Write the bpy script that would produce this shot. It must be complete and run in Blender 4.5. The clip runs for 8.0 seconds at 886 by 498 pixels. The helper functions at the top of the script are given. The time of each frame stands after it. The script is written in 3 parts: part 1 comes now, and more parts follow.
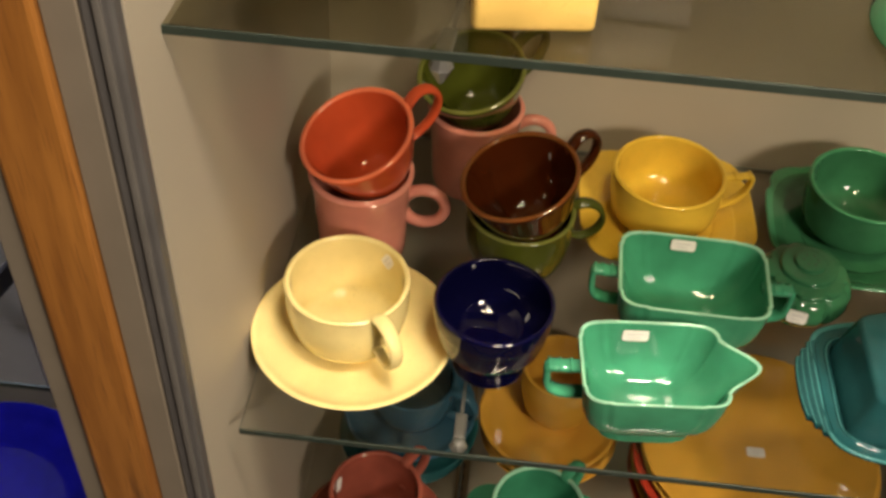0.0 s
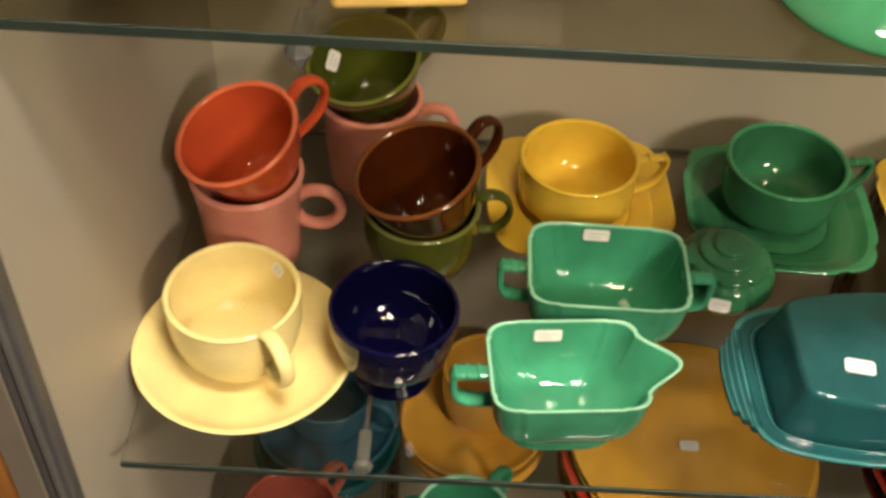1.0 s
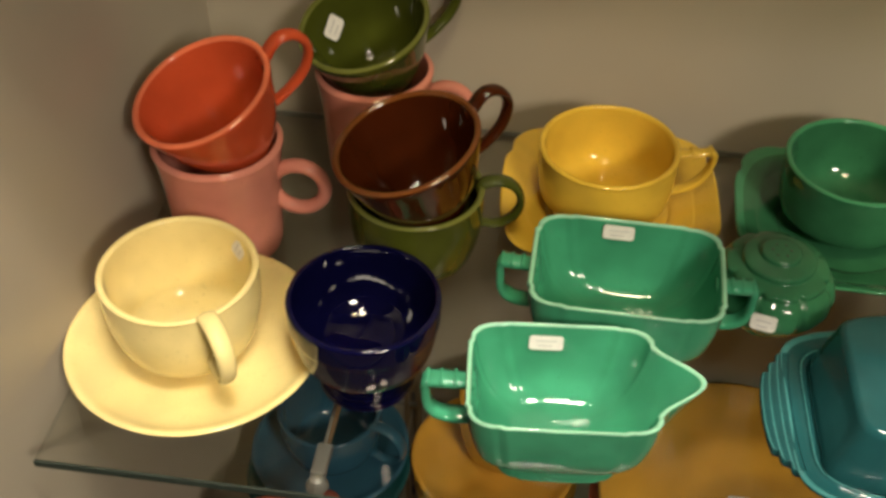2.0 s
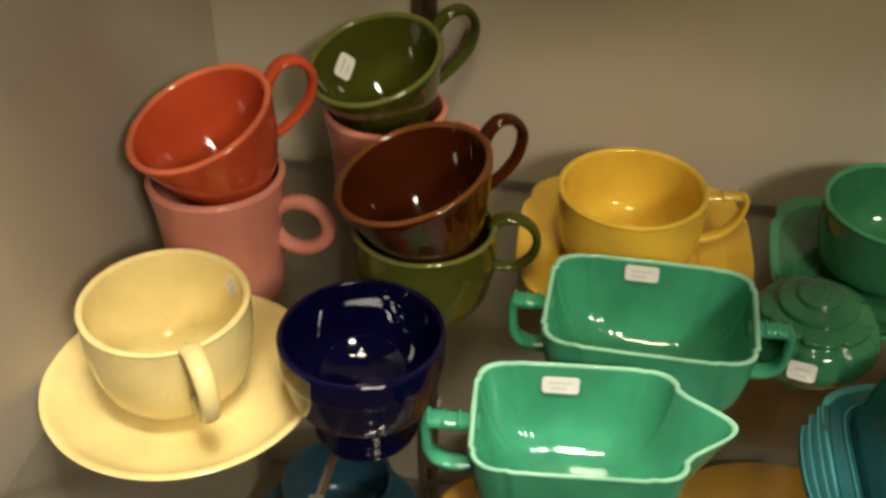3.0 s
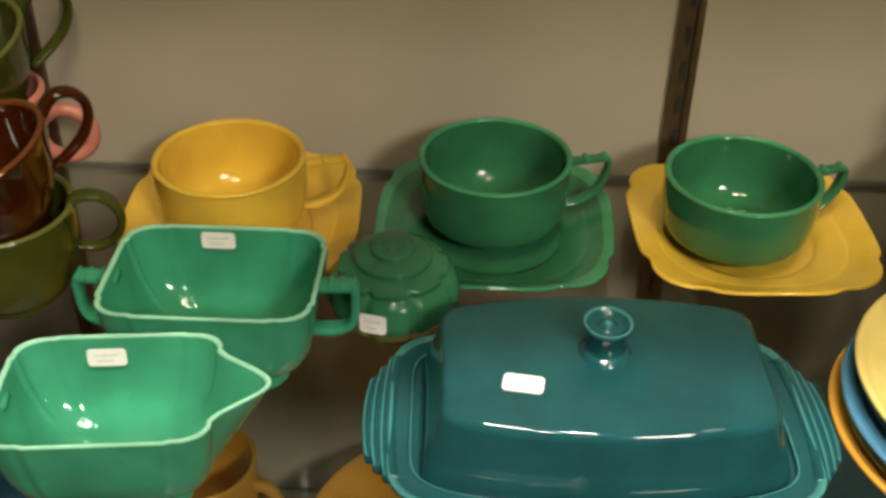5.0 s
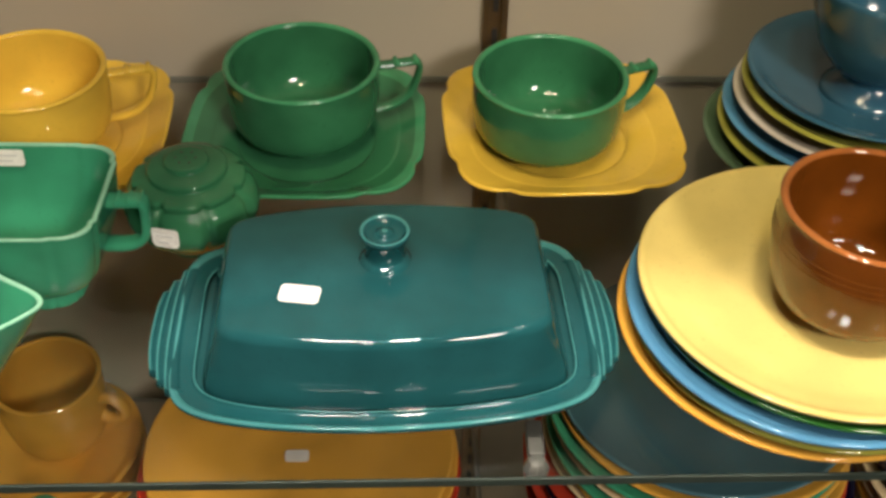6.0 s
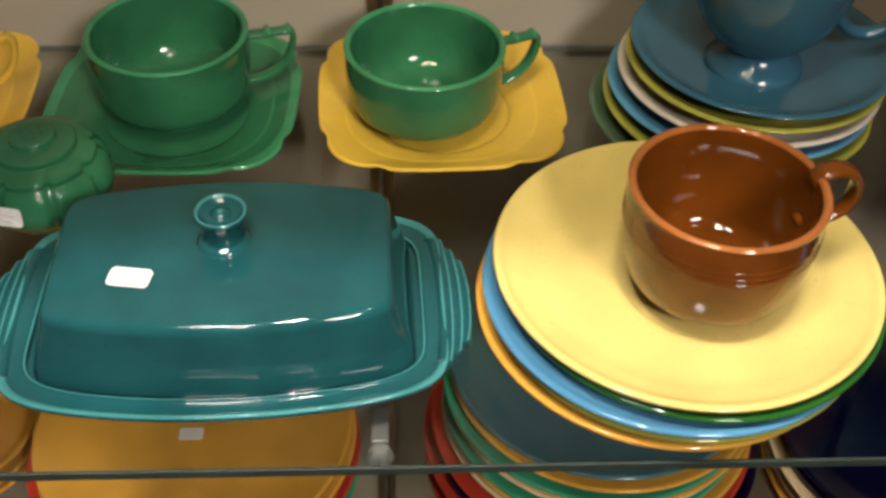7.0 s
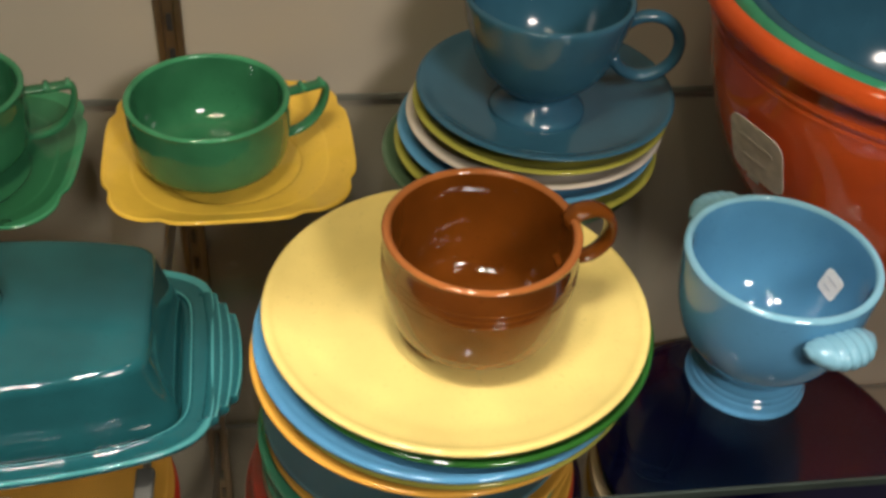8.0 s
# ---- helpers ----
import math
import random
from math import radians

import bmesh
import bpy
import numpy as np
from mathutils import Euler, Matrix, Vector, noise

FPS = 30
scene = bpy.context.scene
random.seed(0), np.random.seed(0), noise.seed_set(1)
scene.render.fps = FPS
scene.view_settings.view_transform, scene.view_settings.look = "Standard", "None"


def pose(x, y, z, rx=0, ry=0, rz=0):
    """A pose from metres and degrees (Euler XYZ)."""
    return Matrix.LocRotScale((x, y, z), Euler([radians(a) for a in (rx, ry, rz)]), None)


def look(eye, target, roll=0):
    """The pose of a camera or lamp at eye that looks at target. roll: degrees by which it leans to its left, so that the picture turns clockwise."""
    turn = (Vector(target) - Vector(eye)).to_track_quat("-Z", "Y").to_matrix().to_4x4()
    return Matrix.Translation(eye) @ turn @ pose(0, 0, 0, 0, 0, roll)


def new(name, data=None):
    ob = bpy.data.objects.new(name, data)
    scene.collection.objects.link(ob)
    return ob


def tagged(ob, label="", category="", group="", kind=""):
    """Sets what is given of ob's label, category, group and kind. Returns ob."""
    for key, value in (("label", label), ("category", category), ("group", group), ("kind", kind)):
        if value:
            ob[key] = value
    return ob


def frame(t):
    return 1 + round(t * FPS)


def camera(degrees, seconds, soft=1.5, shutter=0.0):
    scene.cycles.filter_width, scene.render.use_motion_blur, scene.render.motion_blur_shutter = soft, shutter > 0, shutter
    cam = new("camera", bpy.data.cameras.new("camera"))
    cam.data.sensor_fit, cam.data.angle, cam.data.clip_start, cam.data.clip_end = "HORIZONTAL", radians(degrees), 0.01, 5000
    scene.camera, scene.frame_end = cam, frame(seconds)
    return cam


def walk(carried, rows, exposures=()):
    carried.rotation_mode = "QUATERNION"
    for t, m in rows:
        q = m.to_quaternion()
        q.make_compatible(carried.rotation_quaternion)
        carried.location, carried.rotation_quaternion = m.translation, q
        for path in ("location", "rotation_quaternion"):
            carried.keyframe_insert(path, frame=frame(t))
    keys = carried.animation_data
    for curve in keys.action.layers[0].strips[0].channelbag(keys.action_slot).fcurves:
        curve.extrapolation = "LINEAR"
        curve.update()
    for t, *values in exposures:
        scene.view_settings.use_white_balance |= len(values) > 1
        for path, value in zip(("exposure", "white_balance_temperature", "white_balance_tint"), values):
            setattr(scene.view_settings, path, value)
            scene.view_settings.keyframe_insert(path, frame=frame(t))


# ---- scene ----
cam = camera(43.44, 8.0, soft=3.2)
PATH = [
    (0, (0.1647, -0.4529, 0.6557), (0.1170, 0.2531, -0.0509), 3.25),
    (0.5, (0.1738, -0.4300, 0.6308), (0.1261, 0.3046, -0.0460), 2.85),
    (1, (0.1965, -0.4021, 0.6165), (0.1982, 0.3030, -0.0926), 3.14),
    (1.5, (0.2351, -0.3642, 0.5812), (0.1882, 0.3268, -0.1401), 2.24),
    (1.7, (0.2583, -0.3542, 0.5505), (0.1912, 0.3503, -0.1560), 1.79),
    (2.8, (0.2751, -0.3322, 0.4359), (0.1390, 0.4568, -0.1632), -0.15),
    (3, (0.2835, -0.3322, 0.4393), (0.1449, 0.4613, -0.1533), 0.04),
    (3.5, (0.3218, -0.3401, 0.4372), (0.2096, 0.4697, -0.1386), 0.37),
    (4, (0.3664, -0.3449, 0.4295), (0.2785, 0.4781, -0.1316), -0.02),
    (4.5, (0.4049, -0.3355, 0.4179), (0.3495, 0.4857, -0.1499), 0.02),
    (5, (0.4439, -0.3227, 0.4130), (0.4271, 0.4895, -0.1702), 0.76),
    (5.2, (0.4624, -0.3218, 0.4064), (0.4613, 0.4925, -0.1741), 0.58),
    (6.3, (0.5367, -0.3133, 0.4222), (0.5855, 0.4260, -0.2494), 2.34),
    (6.5, (0.5457, -0.3049, 0.4154), (0.5978, 0.4344, -0.2559), 2.77),
    (7, (0.5937, -0.2995, 0.4141), (0.6398, 0.4309, -0.2673), 1.94),
    (7.5, (0.6394, -0.2939, 0.4065), (0.7261, 0.4467, -0.2597), 2.55),
    (8, (0.6602, -0.3007, 0.4131), (0.7930, 0.4516, -0.2322), 4.08),
]
walk(cam, [(t, look(eye, target, roll)) for t, eye, target, roll in PATH],
     [(0, 0.12, 6500, 10), (0.5, 0.14, 6480, 9), (1.0, 0.18, 6350, 8.5), (1.7, 0.08, 6250, 7.5), (3.0, -0.02, 6150, 5.5), (4.0, -0.08, 6050, 6), (5.0, 0.02, 5950, 6.8), (6.5, 0.18, 5750, 11), (7.0, 0.14, 5650, 11), (8.0, -0.03, 5600, 12.5)])

# ---- light ----
world = bpy.data.worlds.new("room_air")
world.use_nodes = True
world.node_tree.nodes["Background"].inputs[0].default_value = (1.0, 0.86, 0.68, 1)
world.node_tree.nodes["Background"].inputs[1].default_value = 0.03
scene.world = world


def lamp(name, eye, target, size, watts, color=(1.0, 0.84, 0.645), beam=180):
    data = bpy.data.lights.new(name, "AREA")
    data.shape, data.size, data.energy, data.color, data.spread = "DISK", size, watts, color, radians(beam)
    ob = new(name, data)
    ob.matrix_world = look(eye, target)
    return ob


for lx, ly, ax, ay, size, watts, beam in [(0.33, -0.32, 0.16, 0.0, 0.22, 7.0, 120), (0.60, -0.30, 0.56, -0.02, 0.12, 1.9, 60), (1.12, -0.32, 1.12, 0.0, 0.10, 0.3, 70),
                                          (0.46, -0.62, 0.46, 0.0, 0.06, 2.2, 180), (0.46, -0.86, 0.46, 0.0, 0.06, 2.2, 180), (1.22, -1.5, 0.55, 0.0, 0.42, 40.0, 180)]:
    lamp("downlight_lamp", (lx, ly, 1.33), (ax, ay, 0.0), size, watts, beam=beam)
lamp("neighbour_case_lamp", (-0.33, 0.12, 0.95), (-0.30, 0.2, 0.0), 0.10, 14.0, (0.74, 0.76, 1.0))

# ---- materials ----


def material(name, build):
    m = bpy.data.materials.new(name)
    m.use_nodes = True
    nt = m.node_tree
    build(nt, nt.nodes["Principled BSDF"])
    return m


def mixed(nt, fac, a, b):
    n = nt.nodes.new("ShaderNodeMix")
    n.data_type = "RGBA"
    nt.links.new(fac, n.inputs[0])
    for sock, v in ((n.inputs[6], a), (n.inputs[7], b)):
        if isinstance(v, tuple):
            sock.default_value = (*v, 1)
        else:
            nt.links.new(v, sock)
    return n.outputs[2]


def noise_of(nt, scale, detail=3.0, stretch=None):
    n = nt.nodes.new("ShaderNodeTexNoise")
    n.inputs["Scale"].default_value, n.inputs["Detail"].default_value = scale, detail
    co = nt.nodes.new("ShaderNodeTexCoord")
    if stretch:
        mp = nt.nodes.new("ShaderNodeMapping")
        mp.inputs["Scale"].default_value = stretch
        nt.links.new(co.outputs["Object"], mp.inputs[0])
        nt.links.new(mp.outputs[0], n.inputs["Vector"])
    else:
        nt.links.new(co.outputs["Object"], n.inputs["Vector"])
    return n.outputs[0]


def ramp(nt, fac, lo, hi):
    n = nt.nodes.new("ShaderNodeMapRange")
    n.inputs[1].default_value, n.inputs[2].default_value = lo, hi
    nt.links.new(fac, n.inputs[0])
    return n.outputs[0]


def bump(nt, b, height, strength, dist=0.001):
    n = nt.nodes.new("ShaderNodeBump")
    n.inputs["Strength"].default_value, n.inputs["Distance"].default_value = strength, dist
    nt.links.new(height, n.inputs["Height"])
    nt.links.new(n.outputs[0], b.inputs["Normal"])


def shade(c, k):
    return tuple(min(1.0, v * k) for v in c)


def glaze(name, color, rough=0.16, drift=0.18, spec=0.5):
    """Glossy pottery glaze: pooled and thin areas, fine specks, slight waviness."""
    rough *= 0.36

    def build(nt, b):
        big = ramp(nt, noise_of(nt, 28, 2), 0.35, 0.65)
        fine = ramp(nt, noise_of(nt, 420, 3), 0.60, 0.78)
        c = mixed(nt, big, shade(color, 1 - drift), shade(color, 1 + drift * 0.7))
        c = mixed(nt, fine, c, shade(color, 0.87))
        nt.links.new(c, b.inputs["Base Color"])
        b.inputs["Specular IOR Level"].default_value = spec
        r = nt.nodes.new("ShaderNodeMapRange")
        r.inputs[3].default_value, r.inputs[4].default_value = rough * 0.7, rough * 1.5
        nt.links.new(noise_of(nt, 60, 4), r.inputs[0])
        nt.links.new(r.outputs[0], b.inputs["Roughness"])
        bump(nt, b, noise_of(nt, 45, 2), 0.045, 0.0010)
    return material(name, build)


def plain(name, color, rough=0.6, metal=0.0, var=0.12, scale=40, bumps=0.0, stretch=None):
    def build(nt, b):
        n = noise_of(nt, scale, 5, stretch)
        nt.links.new(mixed(nt, ramp(nt, n, 0.3, 0.7), shade(color, 1 - var), shade(color, 1 + var)), b.inputs["Base Color"])
        b.inputs["Roughness"].default_value, b.inputs["Metallic"].default_value = rough, metal
        if bumps:
            bump(nt, b, noise_of(nt, scale * 6, 4, stretch), bumps, 0.001)
    return material(name, build)


M_CREAM = glaze("cream_yellow_glaze", (0.78, 0.65, 0.29), 0.17, 0.08)
M_CREAM_PLATE = glaze("soft_yellow_glaze", (0.68, 0.54, 0.165), 0.17, 0.08)
M_NAVY = glaze("cobalt_glaze", (0.0018, 0.0018, 0.019), 0.08)
M_YELLOW = glaze("golden_yellow_glaze", (0.71, 0.462, 0.050), 0.14, 0.12)
M_HOLDER = glaze("pale_amber_glaze", (0.70, 0.47, 0.13), 0.16, 0.10)
M_AMBER = glaze("amber_yellow_glaze", (0.64, 0.34, 0.045), 0.14, 0.12)
M_GREEN = glaze("light_green_glaze", (0.052, 0.280, 0.153), 0.13)
M_GREEN_RIM = glaze("thin_green_glaze", (0.29, 0.58, 0.40), 0.16)
M_DKGREEN = glaze("medium_green_glaze", (0.035, 0.150, 0.068), 0.12)
M_DKGREEN_RIM = glaze("thin_medium_green_glaze", (0.056, 0.245, 0.115), 0.15)
M_TEAL = glaze("teal_glaze", (0.0125, 0.066, 0.072), 0.15, 0.16)
M_TEAL_RIM = glaze("thin_teal_glaze", (0.055, 0.20, 0.20), 0.16)
M_BROWN = glaze("amber_brown_glaze", (0.125, 0.035, 0.0030), 0.15, 0.25)
M_BROWN_RIM = glaze("thin_amber_glaze", (0.27, 0.090, 0.020), 0.15)
M_DBROWN = glaze("dark_brown_glaze", (0.046, 0.0095, 0.002), 0.10)
M_DBROWN_RIM = glaze("thin_dark_brown_glaze", (0.15, 0.05, 0.012), 0.14)
M_ORANGE = glaze("orange_red_glaze", (0.50, 0.072, 0.024), 0.17, 0.12)
M_BOWL = glaze("bright_orange_glaze", (0.58, 0.085, 0.012), 0.16, 0.12)
M_ORANGE_RIM = glaze("thin_orange_glaze", (0.70, 0.17, 0.08), 0.18)
M_PINK = glaze("rose_pink_glaze", (0.55, 0.21, 0.155), 0.18, 0.10)
M_OLIVE = glaze("olive_glaze", (0.052, 0.062, 0.008), 0.12)
M_OLIVE_RIM = glaze("thin_olive_glaze", (0.13, 0.14, 0.03), 0.15)
M_BLUE = glaze("turquoise_blue_glaze", (0.031, 0.095, 0.150), 0.36, 0.12)
# Turquoise blue lifted in its colour to offset shade on the plates below.
M_BLUE_LIFTED = glaze("grey_turquoise_glaze", (0.065, 0.150, 0.185), 0.30, 0.10)
M_SKY = glaze("pale_blue_glaze", (0.0828, 0.2322, 0.3872), 0.17, 0.10)
M_SKY_RIM = glaze("thin_blue_glaze", (0.2000, 0.4032, 0.5040), 0.18)
M_CHART = glaze("chartreuse_glaze", (0.30, 0.29, 0.045), 0.16)
M_SAGE = glaze("sage_glaze", (0.075, 0.125, 0.07), 0.2)
M_GREY = glaze("grey_glaze", (0.48, 0.44, 0.38), 0.2)
M_FOREST = glaze("forest_green_glaze", (0.02, 0.085, 0.012), 0.12)
M_ROSE = glaze("old_rose_glaze", (0.27, 0.07, 0.045), 0.16)
M_IVORY = glaze("ivory_glaze", (0.66, 0.52, 0.30), 0.2)
M_RED = glaze("brick_red_glaze", (0.42, 0.04, 0.018), 0.16)
M_TAG = plain("paper_sticker", (0.80, 0.78, 0.74), 0.7, 0, 0.05, 300)
M_TAG_OLD = plain("worn_paper_sticker", (0.62, 0.55, 0.46), 0.75, 0, 0.18, 130)
M_INK_OLD = plain("faded_print", (0.52, 0.46, 0.385), 0.75)
M_INK = plain("pale_print", (0.58, 0.57, 0.56), 0.7)
M_WALL = plain("painted_panel", (0.365, 0.325, 0.258), 0.55, 0, 0.035, 5, 0.03)
M_RAIL = plain("bronze_standard", (0.17, 0.12, 0.07), 0.38, 0.8, 0.2, 60)
# Near-black: painted shade of slots and holes, and the easel's dark wood.
M_SHADE_AND_WOOD = plain("slot_shade_dark_wood", (0.012, 0.010, 0.008), 0.8)
M_STEEL = plain("zinc_bracket", (0.42, 0.41, 0.39), 0.35, 0.9, 0.1, 80)
M_TIP = plain("grey_plastic", (0.11, 0.107, 0.10), 0.4)
M_ALU_DARK = plain("grey_gasket", (0.082, 0.078, 0.078), 0.5, 0, 0.12, 30)
M_ALU = plain("grey_brown_trim", (0.175, 0.148, 0.115), 0.5, 0, 0.06, 25)
M_BEAD = plain("grey_bead", (0.105, 0.098, 0.092), 0.55, 0, 0.1, 30)
M_PLASTER = plain("room_plaster", (0.11, 0.095, 0.075), 0.8, 0, 0.06, 3)
M_CARPET = plain("room_carpet", (0.12, 0.09, 0.07), 0.95, 0, 0.3, 60)
M_COBALT = glaze("cobalt_glass_blue", (0.004, 0.004, 0.12), 0.12)


def wood_build(nt, b):
    grain = noise_of(nt, 9, 6, (9, 9, 0.7))
    fine = noise_of(nt, 60, 4, (12, 12, 0.5))
    c = mixed(nt, ramp(nt, grain, 0.3, 0.7), (0.20, 0.075, 0.015), (0.37, 0.155, 0.032))
    c = mixed(nt, ramp(nt, fine, 0.55, 0.75), c, (0.17, 0.065, 0.016))
    streak = noise_of(nt, 5, 5, (14, 14, 1.1))
    c = mixed(nt, ramp(nt, streak, 0.60, 0.74), c, (0.10, 0.038, 0.010))
    nt.links.new(c, b.inputs["Base Color"])
    b.inputs["Roughness"].default_value = 0.38
    bump(nt, b, fine, 0.1, 0.0006)


M_WOOD = material("oak_wood", wood_build)


def glass_build(tint):
    """Flat sheet glass: tinted see-through with a mirror gloss at each face."""
    def build(nt, b):
        clear, gloss, mix, fres = (nt.nodes.new("ShaderNode" + k) for k in ("BsdfTransparent", "BsdfGlossy", "MixShader", "LayerWeight"))
        clear.inputs[0].default_value = (*tint, 1)
        gloss.inputs["Roughness"].default_value = 0.015
        fres.inputs["Blend"].default_value = 0.5
        steep = nt.nodes.new("ShaderNodeMath")
        steep.operation = "POWER"
        nt.links.new(fres.outputs["Facing"], steep.inputs[0])
        steep.inputs[1].default_value = 4.5
        base = nt.nodes.new("ShaderNodeMath")
        base.operation = "MULTIPLY_ADD"
        nt.links.new(steep.outputs[0], base.inputs[0])
        base.inputs[1].default_value, base.inputs[2].default_value = 0.75, 0.04
        smear = nt.nodes.new("ShaderNodeMath")
        smear.operation = "MULTIPLY_ADD"
        nt.links.new(ramp(nt, noise_of(nt, 14, 4), 0.5, 0.8), smear.inputs[0])
        smear.inputs[1].default_value = 0.012
        nt.links.new(base.outputs[0], smear.inputs[2])
        nt.links.new(smear.outputs[0], mix.inputs[0])
        nt.links.new(clear.outputs[0], mix.inputs[1])
        nt.links.new(gloss.outputs[0], mix.inputs[2])
        nt.links.new(mix.outputs[0], nt.nodes["Material Output"].inputs[0])
        nt.nodes.remove(b)
    return build


M_GLASS = material("shelf_glass", glass_build((0.94, 0.945, 0.93)))
# Own olive tint, deepened to stand in for shade from pottery above.
M_GLASS_DIM = material("dimming_shelf_glass", glass_build((0.68, 0.665, 0.58)))
M_GLASS_EDGE = plain("green_glass_edge", (0.016, 0.026, 0.019), 0.6, 0, 0.25, 40)
M_CLIP = plain("milky_clip", (0.15, 0.147, 0.14), 0.15)
M_GLASS_BACK = plain("grey_glass_edge", (0.16, 0.165, 0.145), 0.3, 0, 0.2, 30)
M_CLEAR = material("clear_plastic", glass_build((0.97, 0.97, 0.97)))


# ---- mesh tools ----


def mesh_of(name, bm, mats, smooth=True):
    bmesh.ops.recalc_face_normals(bm, faces=bm.faces[:])
    me = bpy.data.meshes.new(name)
    if smooth:
        for f in bm.faces:
            f.smooth = True
    bm.to_mesh(me)
    bm.free()
    for m in mats if isinstance(mats, (list, tuple)) else [mats]:
        me.materials.append(m)
    return me


def part(name, bm, mats, parent=None, label="", smooth=True, at=None):
    ob = new(name, mesh_of(name, bm, mats, smooth))
    if parent:
        ob.parent = parent
    if at is not None:
        ob.matrix_basis = at
    if label:
        ob["label"] = label
    return ob


def thing(name, label, category, m, group="", kind=""):
    ob = new(name)
    ob.empty_display_size = 0.02
    ob.matrix_basis = m
    return tagged(ob, label, category, group, kind)


def spline(pts, per=5, closed=False):
    """Points along a smooth curve through pts."""
    pts = [Vector(p) for p in pts]
    out, n = [], len(pts)
    for i in range(n if closed else n - 1):
        if closed:
            a, b, c, d = pts[i - 1], pts[i], pts[(i + 1) % n], pts[(i + 2) % n]
        else:
            a, b, c, d = pts[max(i - 1, 0)], pts[i], pts[i + 1], pts[min(i + 2, n - 1)]
        for k in range(per):
            t = k / per
            out.append(0.5 * (2 * b + (c - a) * t + (2 * a - 5 * b + 4 * c - d) * t * t + (3 * b - a - 3 * c + d) * t ** 3))
    if not closed:
        out.append(pts[-1])
    return out


def loft(rings, mat_of=None, bm=None, cap_start=True, cap_end=True):
    """Skin rings of equal length, each a closed loop of points."""
    bm = bm or bmesh.new()
    loops = [[bm.verts.new(p) for p in ring] for ring in rings]
    n = len(loops[0])
    for i in range(len(loops) - 1):
        for j in range(n):
            f = bm.faces.new((loops[i][j], loops[i][(j + 1) % n], loops[i + 1][(j + 1) % n], loops[i + 1][j]))
            if mat_of:
                f.material_index = mat_of(i)
    for flag, loop in ((cap_start, loops[0]), (cap_end, loops[-1])):
        if flag:
            c = bm.verts.new(sum((v.co for v in loop), Vector()) / n)
            for j in range(n):
                f = bm.faces.new((loop[j], loop[(j + 1) % n], c))
                if mat_of:
                    f.material_index = mat_of(0 if loop is loops[0] else len(loops) - 1)
    return bm


def circle(r, z, n=72, wobble=0.0, seed=0.0):
    return [((r * (1 + wobble * math.sin(2 * a + seed))) * math.cos(a), (r * (1 + wobble * math.sin(2 * a + seed))) * math.sin(a), z)
            for a in (2 * math.pi * k / n for k in range(n))]


def lathe(profile, per=4, n=72, rim=None, wobble=0.0, seed=0.0, caps=True):
    """Turn a smooth profile of (r, z). rim: heights above which the second material shows."""
    pts = spline([(r, z, 0) for r, z in profile], per)
    mat_of = None
    if rim is not None:
        mat_of = lambda i: 1 if pts[min(i, len(pts) - 1)].y > rim else 0
    return loft([circle(max(p.x, 0.0004), p.y, n, wobble, seed) for p in pts], mat_of, None, caps, caps)


def squircle(hx, hy, z, e=5.0, n=96, scallop=0.0):
    """A rounded rectangle; scallop notches it on both sides of each corner."""
    out = []
    for k in range(n):
        a = 2 * math.pi * (k + 0.5) / n
        c, s = math.cos(a), math.sin(a)
        rr = (abs(c) ** e + abs(s) ** e) ** (-1 / e)
        x, y = rr * c, rr * s
        q = abs(math.degrees(math.atan2(y, x)) % 90 - 45)
        kk = 1.0 - scallop * (math.exp(-((q - 15) / 3.5) ** 2) - 0.5 * math.exp(-(q / 8) ** 2))
        out.append((x * hx * kk, y * hy * kk, z))
    return out


def sweep(path, w, t, n=12, closed=False, boxy=2.0, taper=None):
    """A strap with section w (across) by t (thick) along a path in the xz plane."""
    path = [Vector(p) for p in path]
    rings, m = [], len(path)
    for i, p in enumerate(path):
        d = path[(i + 1) % m] - path[i - 1] if closed else path[min(i + 1, m - 1)] - path[max(i - 1, 0)]
        d.normalize()
        side = Vector((0, 1, 0))
        up = d.cross(side).normalized()
        k = taper(i / (m - 1)) if taper else 1.0
        ring = []
        for j in range(n):
            a = 2 * math.pi * j / n
            c, s = math.cos(a), math.sin(a)
            rr = (abs(c) ** boxy + abs(s) ** boxy) ** (-1 / boxy)
            ring.append(p + side * (rr * c * w / 2 * k) + up * (rr * s * t / 2 * k))
        rings.append(ring)
    if closed:
        rings.append(rings[0])
        bm = loft(rings, None, None, False, False)
        bmesh.ops.remove_doubles(bm, verts=bm.verts[:], dist=1e-6)
        return bm
    return loft(rings)


def box(sx, sy, sz, bevel=0.0, z0=True, seg=2):
    bm = bmesh.new()
    bmesh.ops.create_cube(bm, size=1)
    for v in bm.verts:
        v.co = Vector((v.co.x * sx, v.co.y * sy, (v.co.z + (0.5 if z0 else 0)) * sz))
    if bevel:
        bmesh.ops.bevel(bm, geom=bm.edges[:], offset=bevel, segments=seg, affect="EDGES", profile=0.5)
    return bm


